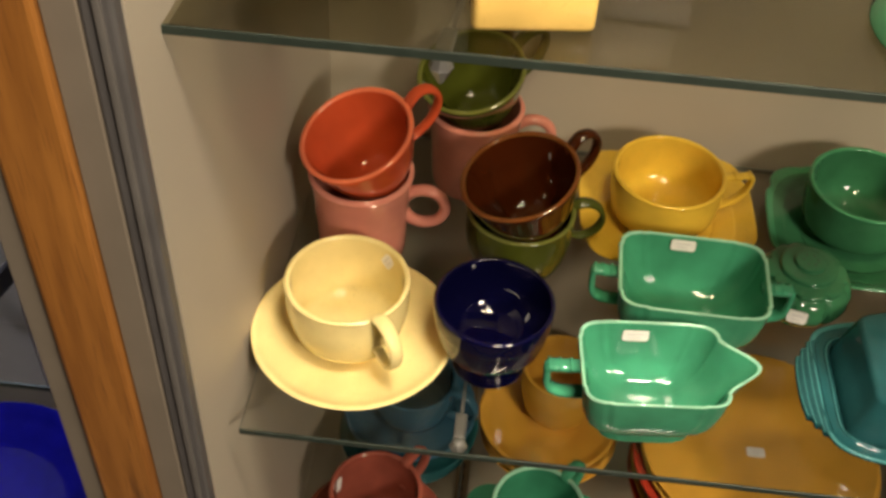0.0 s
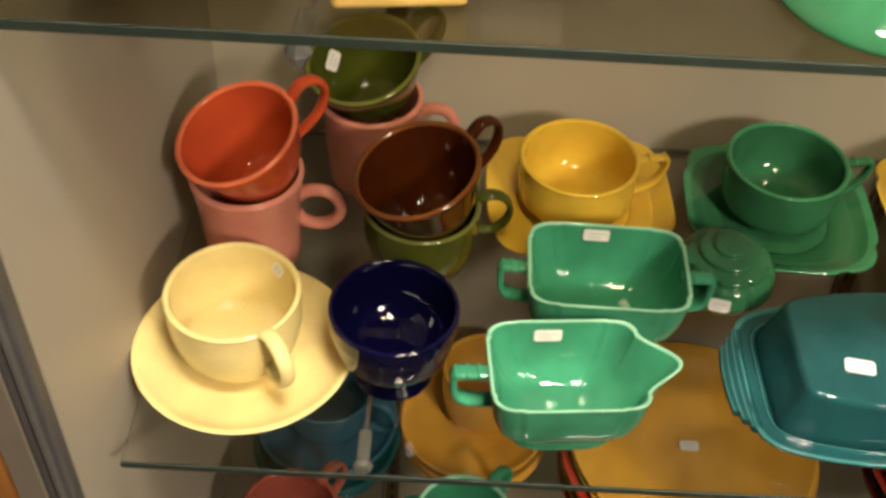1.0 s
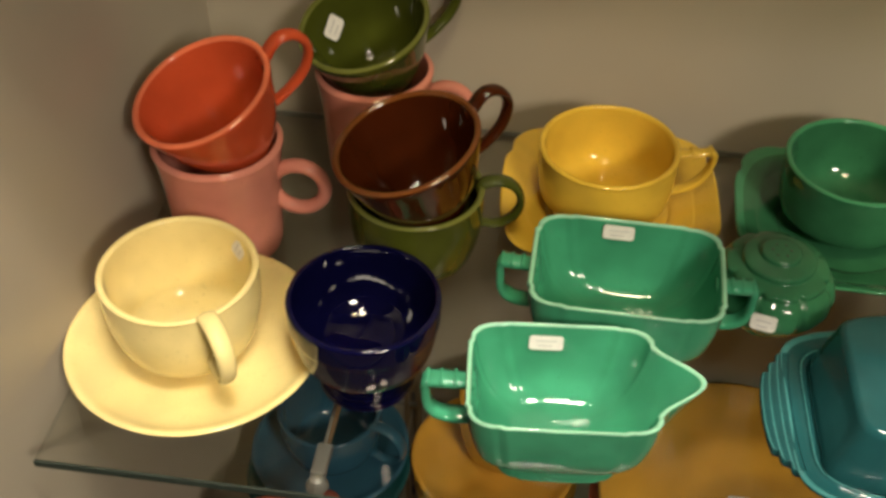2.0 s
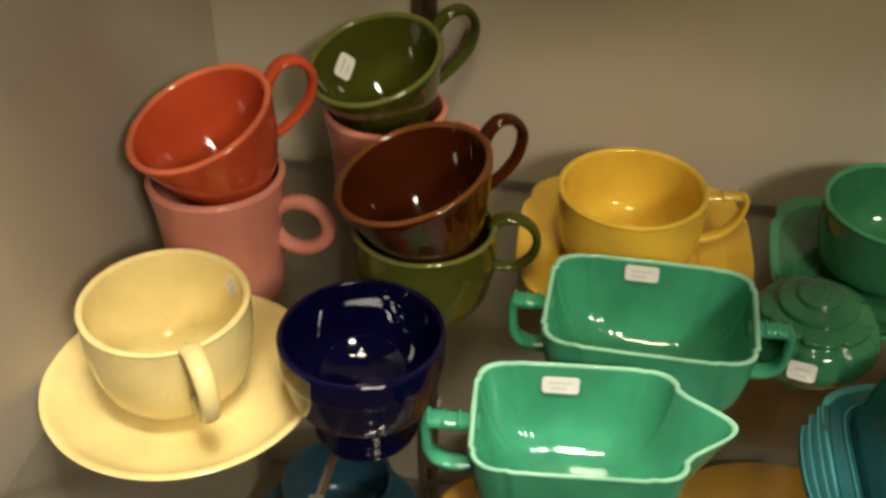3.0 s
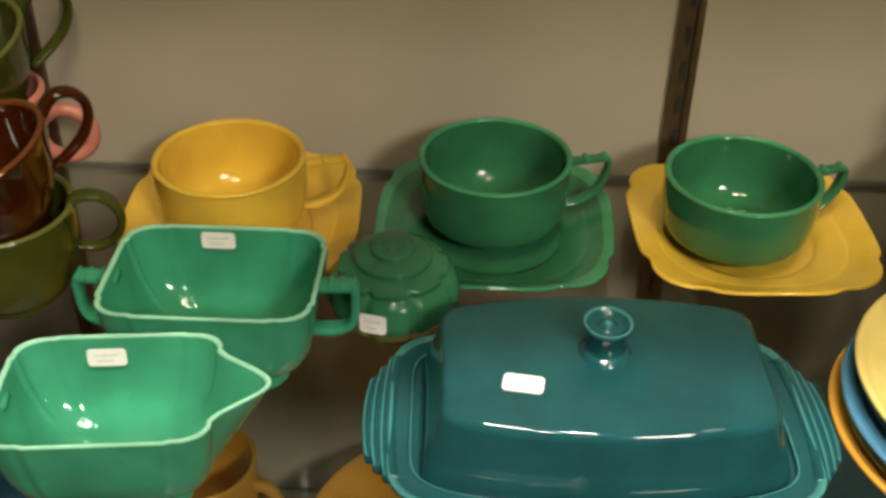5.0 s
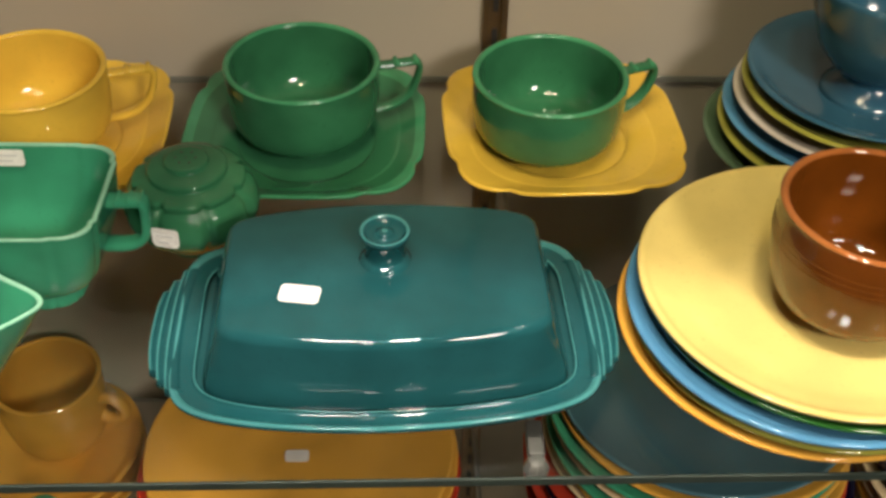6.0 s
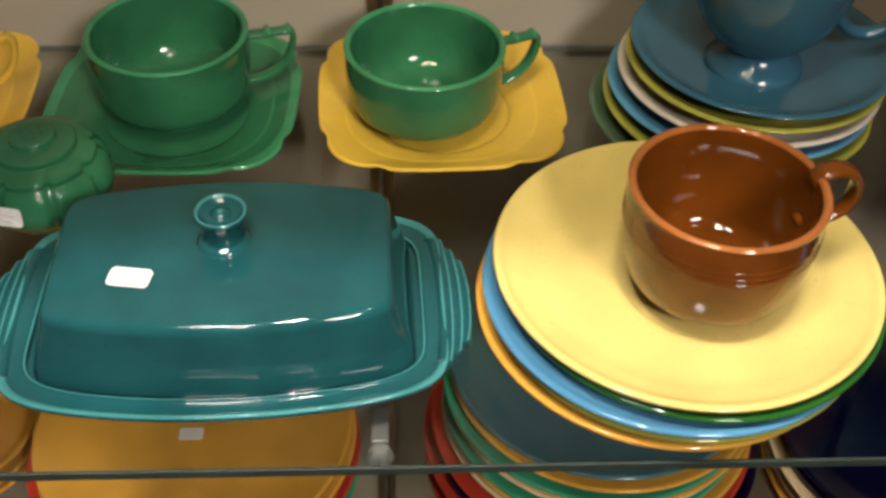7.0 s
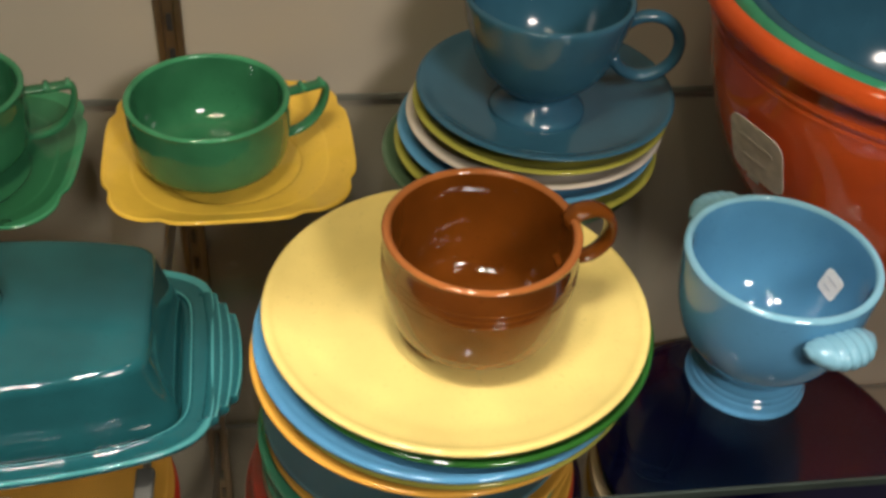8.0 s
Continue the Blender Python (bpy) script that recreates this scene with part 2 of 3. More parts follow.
def price_tag(parent, m, w=0.018, h=0.010, mat=None, bars=2, bend=0.0):
    """A paper sticker with rounded corners and pale print bars; x across, y up, z off the surface."""
    r, flat = min(w, h) * 0.20, []
    for cx, cy, a0 in ((1, 1, 0), (-1, 1, 90), (-1, -1, 180), (1, -1, 270)):
        for k in range(4):
            a = radians(a0 + 30 * k)
            flat.append((cx * (w / 2 - r) + r * math.cos(a), cy * (h / 2 - r) + r * math.sin(a)))
    bm = loft([[(x, y, zz - bend * (2 * x / w) ** 2) for x, y in flat] for zz in (0.0002, 0.0006)])
    tag = part("price_tag", bm, mat or M_TAG, parent, "small white paper price sticker", False, m)
    for k in range(bars):
        b = box(w * (0.62 - 0.2 * k), h * 0.09, 0.0002, 0, False)
        part("print_bar", b, M_INK_OLD if mat else M_INK, tag, "", False, pose(-w * 0.04 * k, h * (0.16 - 0.34 * k), 0.0008 - bend * 0.2))
    return tag


def upright(origin, normal, spin=0.0):
    """A pose whose z axis follows normal."""
    n = Vector(normal).normalized()
    x = Vector((0, 1, 0)).cross(n).normalized()
    y = n.cross(x)
    m = Matrix((x, y, n)).transposed().to_4x4()
    return Matrix.Translation(origin) @ m @ pose(0, 0, 0, 0, 0, spin)


def facing(origin, normal, spin=0.0):
    """A pose on an upright surface: z follows normal, x runs level."""
    n = Vector(normal).normalized()
    x = Vector((0, 0, 1)).cross(n).normalized()
    m = Matrix((x, n.cross(x), n)).transposed().to_4x4()
    return Matrix.Translation(origin) @ m @ pose(0, 0, 0, 0, 0, spin)


# ---- the case: walls, glass shelves, standards ----
XL, XR, YB, YF = -0.018, 1.52, 0.3506, -0.027
Z_UP, Z_LOW, Z_BASE, Z_TOP = 0.3318, -0.333, -0.62, 1.36


def structure(name, bm, mats, label, category, m=None, smooth=False):
    ob = part(name, bm, mats, None, "", smooth, m or Matrix())
    return tagged(ob, label, category, "", "structure")


structure("wall_back", box(1.60, 0.02, Z_TOP - Z_BASE + 0.1), M_WALL, "beige painted back panel of the display case", "wall", pose(0.72, YB + 0.0102, Z_BASE - 0.05))
bm = bmesh.new()
corners = [(0.001, YB), (XL, YF), (XL - 0.014, YF), (-0.02, YB)]
lo = [bm.verts.new((x, y, Z_BASE)) for x, y in corners]
hi = [bm.verts.new((x, y, Z_TOP)) for x, y in corners]
for i in range(4):
    bm.faces.new((lo[i], lo[(i + 1) % 4], hi[(i + 1) % 4], hi[i]))
bm.faces.new(lo), bm.faces.new(hi)
structure("wall_left", bm, M_WALL, "beige painted side panel of the display case", "wall")
structure("wall_right", box(0.02, 0.40, Z_TOP - Z_BASE), M_WALL, "beige painted far side panel of the case", "wall", pose(XR + 0.01, 0.15, Z_BASE))
structure("case_base", box(1.58, 0.40, 0.04), M_WALL, "beige bottom board of the display case", "floor", pose(0.74, 0.15, Z_BASE - 0.04))
structure("trim_gasket", box(0.0165, 0.012, Z_TOP - Z_BASE, 0.002), M_ALU_DARK, "dark grey edge strip on the case's side panel", "trim", pose(-0.0262, YF - 0.007, Z_BASE))
structure("trim_bead", box(0.0040, 0.004, Z_TOP - Z_BASE, 0.001), M_BEAD, "narrow grey ridge along the dark edge strip", "trim", pose(-0.0248, YF - 0.0140, Z_BASE))
structure("trim_channel", box(0.018, 0.016, Z_TOP - Z_BASE, 0.001), M_ALU, "grey-brown metal strip beside the oak post", "trim", pose(-0.0437, YF - 0.0055, Z_BASE))
structure("trim_post", box(0.040, 0.030, Z_TOP - Z_BASE, 0.003), M_WOOD, "oak wood upright between two display cases", "trim", pose(-0.0732, YF - 0.004, Z_BASE))
structure("trim_channel_outer", box(0.016, 0.016, Z_TOP - Z_BASE, 0.001), M_ALU, "grey-brown metal strip on the oak post's far side", "trim", pose(-0.1018, YF - 0.0055, Z_BASE))
structure("wall_neighbour", box(0.50, 0.02, Z_TOP - Z_BASE), M_WALL, "beige back panel of the neighbouring case", "wall", pose(-0.33, YB + 0.0102, Z_BASE))


def glass_shelf(z, thick, label, x0=-0.004, y0=0.0, mat=M_GLASS):
    ob = thing("glass_shelf", label, "shelf", pose(0, 0, z), "glass shelves")
    w = 1.50 - x0
    part("pane", box(w, YB - 0.006 - y0, thick, 0, False), mat, ob, "", False, pose(x0 + w / 2, (YB - 0.002 + y0) / 2, -thick / 2))
    part("front_edge", box(w, 0.0018, thick * 0.98, 0.0004, False), M_GLASS_EDGE, ob, "dark green polished glass edge", False, pose(x0 + w / 2, y0 + 0.0008, -thick / 2))
    part("back_edge", box(w, 0.0016, thick * 0.98, 0.0003, False), M_GLASS_BACK, ob, "pale ground back edge", False, pose(x0 + w / 2, YB - 0.0026, -thick / 2))
    return ob


glass_shelf(0.0, 0.005, "clear glass shelf holding the coloured tableware")
glass_shelf(Z_UP, 0.0055, "clear glass shelf above with a green edge", -0.017, 0.0092, M_GLASS_DIM)
glass_shelf(Z_LOW, 0.005, "clear glass shelf below holding plate stacks")


def rail(x):
    ob = thing("shelf_standard", "slotted bronze metal shelf standard on the back panel", "shelf rail", pose(x, YB - 0.001, Z_BASE), "shelf standards")
    h = Z_TOP - Z_BASE
    for s in (-1, 1):
        part("flange", box(0.0045, 0.005, h, 0.0006), M_RAIL, ob, "", False, pose(s * 0.0062, -0.0015, 0))
    part("channel", box(0.0082, 0.002, h), M_RAIL, ob, "", False, pose(0, 0.0003, 0))
    # Slots are solid blocks; the shade inside them is put into the colour.
    slot = mesh_of("slot", box(0.0035, 0.0012, 0.012), M_SHADE_AND_WOOD, False)
    for k in range(int(h / 0.0254)):
        o = new("slot", slot)
        o.parent, o.matrix_basis = ob, pose(0, -0.0012, 0.01 + k * 0.0254)
    return ob


def bracket(x, z, turn=0.0):
    ob = thing("shelf_bracket", "thin zinc shelf bracket with a clear end clip", "bracket", pose(x, YB, z, 0, 0, turn) @ pose(0, -YB, 0), "shelf brackets")
    bm = loft([[(-0.0011, y, -a), (0.0011, y, -a), (0.0011, y, -b), (-0.0011, y, -b)] for y, a, b in
               [(YB - 0.006, 0.001, 0.040), (YB - 0.05, 0.001, 0.030), (0.10, 0.001, 0.014), (0.033, 0.001, 0.009)]])
    part("arm", bm, M_STEEL, ob, "", False)
    part("clip", box(0.0085, 0.022, 0.006, 0.0012), M_TIP, ob, "grey plastic end clip", False, pose(0, 0.030, -0.0065))
    part("clip_tip", lathe([(0, -0.019), (0.0018, -0.0175), (0.0062, -0.0085), (0.0066, -0.0070), (0.0040, -0.0010), (0, 0)], 2, 8), M_CLIP, ob, "faceted clear plastic tip", False, pose(0, 0.017, -0.0015))


for rx in (0.1521, 0.5874, 1.0227):
    rail(rx)
    for rz in (-0.0052, Z_UP - 0.0057, Z_LOW - 0.0052):
        bracket(rx, rz, -4.4 if rx < 0.2 and rz > 0.1 else 0.0)

# ---- the room that closes the place ----
structure("floor", box(6, 6, 0.05), M_CARPET, "dark carpeted shop floor", "floor", pose(0.5, -1.5, -1.25))
structure("ceiling", box(6, 6, 0.05), M_PLASTER, "plain shop ceiling", "ceiling", pose(0.5, -1.5, 1.40))
structure("wall_room_back", box(6, 0.05, 2.7), M_PLASTER, "plain shop wall", "wall", pose(0.5, -3.6, -1.22))
structure("wall_room_west", box(0.05, 6, 2.7), M_PLASTER, "plain shop wall", "wall", pose(-2.4, -1.0, -1.22))
structure("wall_room_east", box(0.05, 6, 2.7), M_PLASTER, "plain shop wall", "wall", pose(3.4, -1.0, -1.22))
structure("wall_room_front", box(6, 0.05, 2.7), M_PLASTER, "plain shop wall behind the cases", "wall", pose(0.5, 0.55, -1.22))

# ---- pottery ----


def bowl_profile(R, h, foot, th=0.0042, round_=0.62, foot_h=0.005, full=0.915):
    """Outer then inner outline of a rounded cup of rim radius R and height h. full: how upright the lower wall stays."""
    mid = R * 0.982
    return [(0.0, 0.0035), (foot * 0.8, 0.0030), (foot * 0.9, 0.0), (foot, 0.0006), (foot, foot_h), (foot + (mid - foot) * (0.56 + (full - 0.915) * 1.6), foot_h + h * 0.10),
            (mid * full, h * 0.32), (mid + 0.0002, h * round_), (R - 0.0004, h - 0.004), (R, h - 0.0012), (R - th * 0.45, h), (R - th * 0.92, h - 0.0013),
            (R - th, h - 0.005), (mid - th, h * round_), (mid * (full + 0.01) - th, h * 0.40), (mid * 0.76, h * 0.245), (mid * 0.52, h * 0.165), (mid * 0.25, h * 0.138), (0.0, h * 0.132)]


def cone_profile(R, h, foot, th=0.0040):
    """A cup that narrows steadily to its foot, so that it can sit inside another."""
    out = [(0.0, 0.003), (foot * 0.8, 0.0028), (foot * 0.92, 0.0), (foot, 0.0006), (foot + 0.001, 0.005), (R * 0.64, h * 0.26), (R * 0.80, h * 0.50), (R * 0.925, h * 0.78), (R - 0.0003, h - 0.004), (R, h - 0.0012), (R - th * 0.5, h)]
    return out + [(R - th, h - 0.002), (R * 0.925 - th, h * 0.78), (R * 0.80 - th, h * 0.51), (R * 0.60 - th, h * 0.27), (foot * 0.7, 0.0085), (0.0, 0.0078)]


def mug_profile(R, h, th=0.0042):
    return [(0.0, 0.003), (R * 0.74, 0.0025), (R * 0.78, 0.0), (R * 0.82, 0.0006), (R * 0.86, 0.006), (R * 0.88, h * 0.3), (R * 0.93, h * 0.72), (R - 0.0002, h - 0.004),
            (R, h - 0.0012), (R - th * 0.5, h), (R - th, h - 0.002), (R * 0.90 - th + 0.001, h * 0.6), (R * 0.84 - th, h * 0.2), (R * 0.7, 0.0075), (R * 0.4, 0.0062), (0.0, 0.006)]


def ring_handle(R, h, size, zc, w=0.0095, t=0.0086, inset=0.002):
    """A round loop whose inner side meets the cup's wall."""
    pts = []
    for k in range(30):
        a = radians(162 - k * 324 / 29)
        pts.append((R - inset + size * 0.80 + size * math.cos(a), 0, zc + size * math.sin(a)))
    return sweep(pts, w, t, 14)


def loop_handle(R, h, size, w=0.0115, t=0.0058):
    """A broad strap that springs from the rim in a round loop and tapers into the lower wall."""
    cx, cz = R + size * 0.42, h - size * 0.98
    pts = [(R - 0.004, 0, h - 0.0055)]
    for k in range(22):
        a = radians(118 - k * 232 / 21)
        pts.append((cx + size * math.cos(a), 0, cz + size * 1.06 * math.sin(a)))
    pts.append((R * 0.93 - 0.004, 0, cz - size * 1.12))
    return sweep(spline(pts, 2), w, t, 14, taper=lambda u: 1.05 - 0.32 * u)


def ear_handle(R, h, out, w=0.0112, t=0.0064):
    """An ear-shaped strap: high and round at the rim, then running straight down into the narrowing wall."""
    k = out / 0.0230
    pts = [(R - 0.0045, 0, h - 0.0075), (R + 0.0045 * k, 0, h - 0.0005), (R + 0.0125 * k, 0, h + 0.0020), (R + 0.0210 * k, 0, h - 0.0015), (R + 0.0252 * k, 0, h - 0.0110 * k),
           (R + 0.0232 * k, 0, h - 0.0205 * k), (R + 0.0155 * k, 0, h - 0.0300 * k), (R + 0.0030 * k, 0, h - 0.0365 * k), (R * 0.75, 0, h - 0.0405 * k)]
    return sweep(spline(pts, 4), w, t, 14, taper=lambda u: 1.06 - 0.26 * u)


def square_handle(R, top, bottom, out, w=0.011, t=0.0062, full=0.0):
    """The angular, stepped handle of the square-shaped ware."""
    d = top - bottom
    p = [(R - 0.004, 0, top), (R + out * 0.30, 0, top), (R + out * 0.62, 0, top + 0.0004), (R + out * 0.92, 0, top + 0.0002), (R + out * 1.0, 0, top - 0.0030), (R + out * (0.96 + 0.03 * full), 0, top - d * 0.34),
         (R + out * (0.82 + 0.14 * full), 0, top - d * 0.62), (R + out * (0.55 + 0.24 * full), 0, top - d * 0.86), (R + out * (0.18 + 0.18 * full), 0, bottom + d * 0.01), (R - 0.008, 0, bottom)]
    return sweep(spline(p, 4), w, t, 12, boxy=4.0)


def ridges(ob, R, top, out, spin, mat, w=0.0105, r=0.0015, steps=(0.28, 0.62, 0.95)):
    """Raised ribs across the top of an angular handle."""
    for u in steps:
        half = w / 2 + 0.0003
        bm = loft([[(R + out * u + k * r * math.cos(a), y, top + 0.0030 + k * r * math.sin(a)) for a in (2 * math.pi * i / 10 for i in range(10))] for y, k in ((-half, 0.55), (-half + 0.0008, 1), (half - 0.0008, 1), (half, 0.55))])
        part("handle_ridge", bm, mat, ob, "", True, pose(0, 0, 0, 0, 0, spin))


def foot_ring(r, z0=0.0, z1=0.003):
    return lathe([(r * 0.86, z1), (r * 0.88, z0 + 0.0004), (r * 0.94, z0), (r, z0 + 0.0008), (r * 1.01, z1)], 3, 64, caps=False)


def cup(label, m, R, h, foot, mat, rim_mat=None, handle="strap", spin=0.0, name="cup", out=0.026, group="", bands=(), mug=False, handle_mat=None, th=0.0042, cone=False, full=0.915):
    ob = thing(name, label, "mug" if mug else "cup", m, group)
    prof = mug_profile(R, h, th) if mug else cone_profile(R, h, foot, th) if cone else bowl_profile(R, h, foot, th, full=full)
    part("body", lathe(prof, 4, 72, h - 0.0016 if rim_mat else None), [mat, rim_mat or mat], ob)
    if handle == "ring":
        hm = ring_handle(R * 0.93, h, out * 0.50, h * 0.60, 0.0105, 0.0092)
    elif handle == "square":
        hm = square_handle(R, h - 0.010, h * 0.25, out, 0.0080, 0.0038)
        ridges(ob, R, h - 0.0115, out, spin, rim_mat or mat, 0.0085, 0.0019, (0.42, 0.90))
    else:
        hm = ear_handle(R, h, out) if cone else loop_handle(R, h, out * 0.74)
    part("handle", hm, handle_mat or mat, ob, "", True, pose(0, 0, 0, 0, 0, spin))
    part("foot_ring", foot_ring(R * 0.80 if mug else foot * 0.98), mat, ob)
    for bz in bands:
        part("band", lathe([(R * 0.982 - 0.0004, bz - 0.0012), (R * 0.982 + 0.0008, bz), (R * 0.982 - 0.0004, bz + 0.0012)], 3, 72, caps=False), mat, ob)
    return ob


def saucer_profile(R, h, well=0.5, th=0.0030):
    return [(0.0, 0.0022), (R * well * 0.80, 0.002), (R * well * 0.86, 0.0), (R * well * 0.94, 0.0004), (R * well * 1.02, 0.0035), (R * 0.80, h * 0.50), (R * 0.96, h - th * 0.9), (R, h - 0.001),
            (R - 0.0012, h), (R - 0.004, h - 0.0004), (R * 0.82, h * 0.62 + 0.001), (R * well * 1.05, 0.0065), (R * well * 0.8, 0.0055), (0.0, 0.0055)]


def plate_profile(R, h, th=0.0038):
    return [(0.0, 0.0025), (R * 0.52, 0.0022), (R * 0.56, 0.0), (R * 0.60, 0.0004), (R * 0.64, 0.003), (R * 0.80, h * 0.55), (R * 0.97, h - th), (R, h - 0.0016), (R - 0.0010, h),
            (R - 0.0035, h - 0.0004), (R * 0.93, h - 0.0020), (R * 0.86, h * 0.70), (R * 0.78, h * 0.56), (R * 0.66, 0.0064), (R * 0.50, 0.0060), (0.0, 0.0058)]


def round_plate(label, m, R, h, mat, name="plate", group="", saucer=False, seed=0.0):
    ob = thing(name, label, "saucer" if saucer else "plate", m, group)
    part("dish", lathe(saucer_profile(R, h) if saucer else plate_profile(R, h), 4, 96, None, 0.0012, seed), mat, ob)
    part("foot_ring", foot_ring(R * (0.47 if saucer else 0.585)), mat, ob)
    return ob


def square_saucer(label, m, half, h, mat, group="saucers", rim_mat=None):
    ob = thing("saucer", label, "saucer", m, group)
    spec = [(0.30, 0.002), (0.42, 0.0015), (0.45, 0.0), (0.50, 0.0004), (0.57, 0.0045), (0.78, h * 0.50), (0.97, h - 0.003), (1.0, h - 0.0014), (0.992, h), (0.965, h - 0.0005),
            (0.80, h * 0.63 + 0.001), (0.765, h * 0.585 + 0.001), (0.59, 0.0080), (0.55, 0.0066), (0.35, 0.006), (0.2, 0.0058)]
    pts = [(p.x, p.y) for p in spline([(a, b, 0) for a, b in spec], 3)]
    rings = []
    for k, z in pts:
        e = 2.0 + 1.4 * max(0.0, (k - 0.6) / 0.4)
        sc = 0.034 * max(0.0, (k - 0.90) / 0.10)
        rings.append(squircle(half * k, half * k, z, e, 160, scallop=sc))
    part("dish", loft(rings, lambda i: 1 if pts[min(i, len(pts) - 1)][1] > h - 0.0008 else 0), [mat, rim_mat or mat], ob)
    part("foot_ring", foot_ring(half * 0.48), mat, ob)
    return ob


# ---- on the shelf: the cups at the corner ----
round_plate("cream-yellow glazed saucer under a matching teacup", pose(0.0640, 0.0900, 0.0005), 0.0768, 0.019, M_CREAM, "saucer", "", True)
c = cup("cream-yellow glazed teacup standing on its saucer", pose(0.0600, 0.0915, 0.0065), 0.0456, 0.0653, 0.024, M_CREAM, None, "strap", -52, out=0.024)
price_tag(c, facing((0.0255, 0.0325, 0.053), (-0.62, -0.78, 0.1)) @ pose(0, 0, 0, 0, 0, 62), 0.014, 0.010)

n_or = (-0.30, -0.25, 1)


def leaning(c, n, h):
    v = Vector(n).normalized()
    return Vector(c) - v * h


cup("rose pink glazed mug with another cup stacked in it", pose(0.0536, 0.1961, 0.0005), 0.0413, 0.0837, 0, M_PINK, None, "ring", 2, "mug", 0.034, mug=True)
cup("orange-red glazed teacup leaning inside a pink mug", upright(leaning((0.0508, 0.1876, 0.127), n_or, 0.062), n_or), 0.0452, 0.062, 0.021, M_ORANGE, M_ORANGE_RIM, "strap", 32, out=0.0218, cone=True)
cup("rose pink glazed mug standing by the back panel", pose(0.1355, 0.2960, 0.0005), 0.0410, 0.0810, 0, M_PINK, None, "ring", 8, "mug", 0.034, mug=True)
n_ol = (-0.19, -0.27, 1)
c = cup("olive green glazed teacup leaning inside a pink mug", upright(leaning((0.1289, 0.2936, 0.1183), n_ol, 0.060), n_ol), 0.0455, 0.060, 0.021, M_OLIVE, M_OLIVE_RIM, "strap", 36, out=0.025, cone=True)
price_tag(c, facing((-0.0285, 0.017, 0.040), (0.9, -0.5, 0.2)) @ pose(0, 0, 0, 0, 0, 28), 0.016, 0.015)
cup("olive green glazed footed teacup with a cup stacked in it", pose(0.1808, 0.1924, 0.0005), 0.0433, 0.0655, 0.023, M_OLIVE, M_OLIVE_RIM, "strap", 12, out=0.0225)
n_db = (-0.27, -0.12, 1)
cup("dark brown glazed teacup leaning inside an olive cup", upright(leaning((0.176, 0.1813, 0.1082), n_db, 0.062), n_db), 0.0462, 0.062, 0.021, M_DBROWN, M_DBROWN_RIM, "strap", 34, out=0.0205, cone=True)

# navy footed egg cup
ob = thing("egg_cup", "cobalt blue glazed footed cup without a handle", "cup", pose(0.1675, 0.0889, 0.0005))
part("bowl", lathe([(0, 0.0175), (0.0235, 0.0175), (0.0258, 0.0180), (0.0320, 0.0212), (0.0382, 0.0285), (0.0410, 0.040), (0.0422, 0.0495), (0.0422, 0.0508), (0.0434, 0.0520), (0.0437, 0.064), (0.0434, 0.0662), (0.0420, 0.0670), (0.0404, 0.0662), (0.0398, 0.060),
                    (0.0382, 0.048), (0.0345, 0.036), (0.026, 0.0265), (0.013, 0.0222), (0, 0.0212)], 4, 72), M_NAVY, ob)
part("foot", lathe([(0, 0.004), (0.020, 0.003), (0.0275, 0.0), (0.0282, 0.0012), (0.0275, 0.0040), (0.0258, 0.0048), (0.0268, 0.0068), (0.0266, 0.0082), (0.0250, 0.0092), (0.0260, 0.0112), (0.0258, 0.0126), (0.0243, 0.0136), (0.0252, 0.0158),
                    (0.0250, 0.0182), (0, 0.0182)], 4, 72), M_NAVY, ob, "ringed foot")

# ---- the square-shaped green ware ----


def square_ring(hx, hy, z, e, spout, n=224):
    """A rounded rectangle with a shallow double flute beside each corner, and a beak on its +x side."""
    ring = []
    for k in range(n):
        a = 2 * math.pi * (k + 0.5) / n
        c, s = math.cos(a), math.sin(a)
        rr = (abs(c) ** e + abs(s) ** e) ** (-1 / e)
        x, y = rr * c, rr * s
        dip = 0.0
        for u in (abs(x), abs(y)):
            dip += 0.020 * math.exp(-((u - 0.66) / 0.030) ** 2) - 0.009 * math.exp(-((u - 0.58) / 0.035) ** 2)
        x, y = x * (1 - dip * (abs(x) >= abs(y))) * hx, y * (1 - dip * (abs(y) > abs(x))) * hy
        if spout > 0 and x > 0:
            far = math.sqrt(y * y + 0.00012) - 0.01095
            x += spout * max(0.0, 1 - far / (hy * 0.37)) ** 1.25
        ring.append((x, y, z))
    return ring


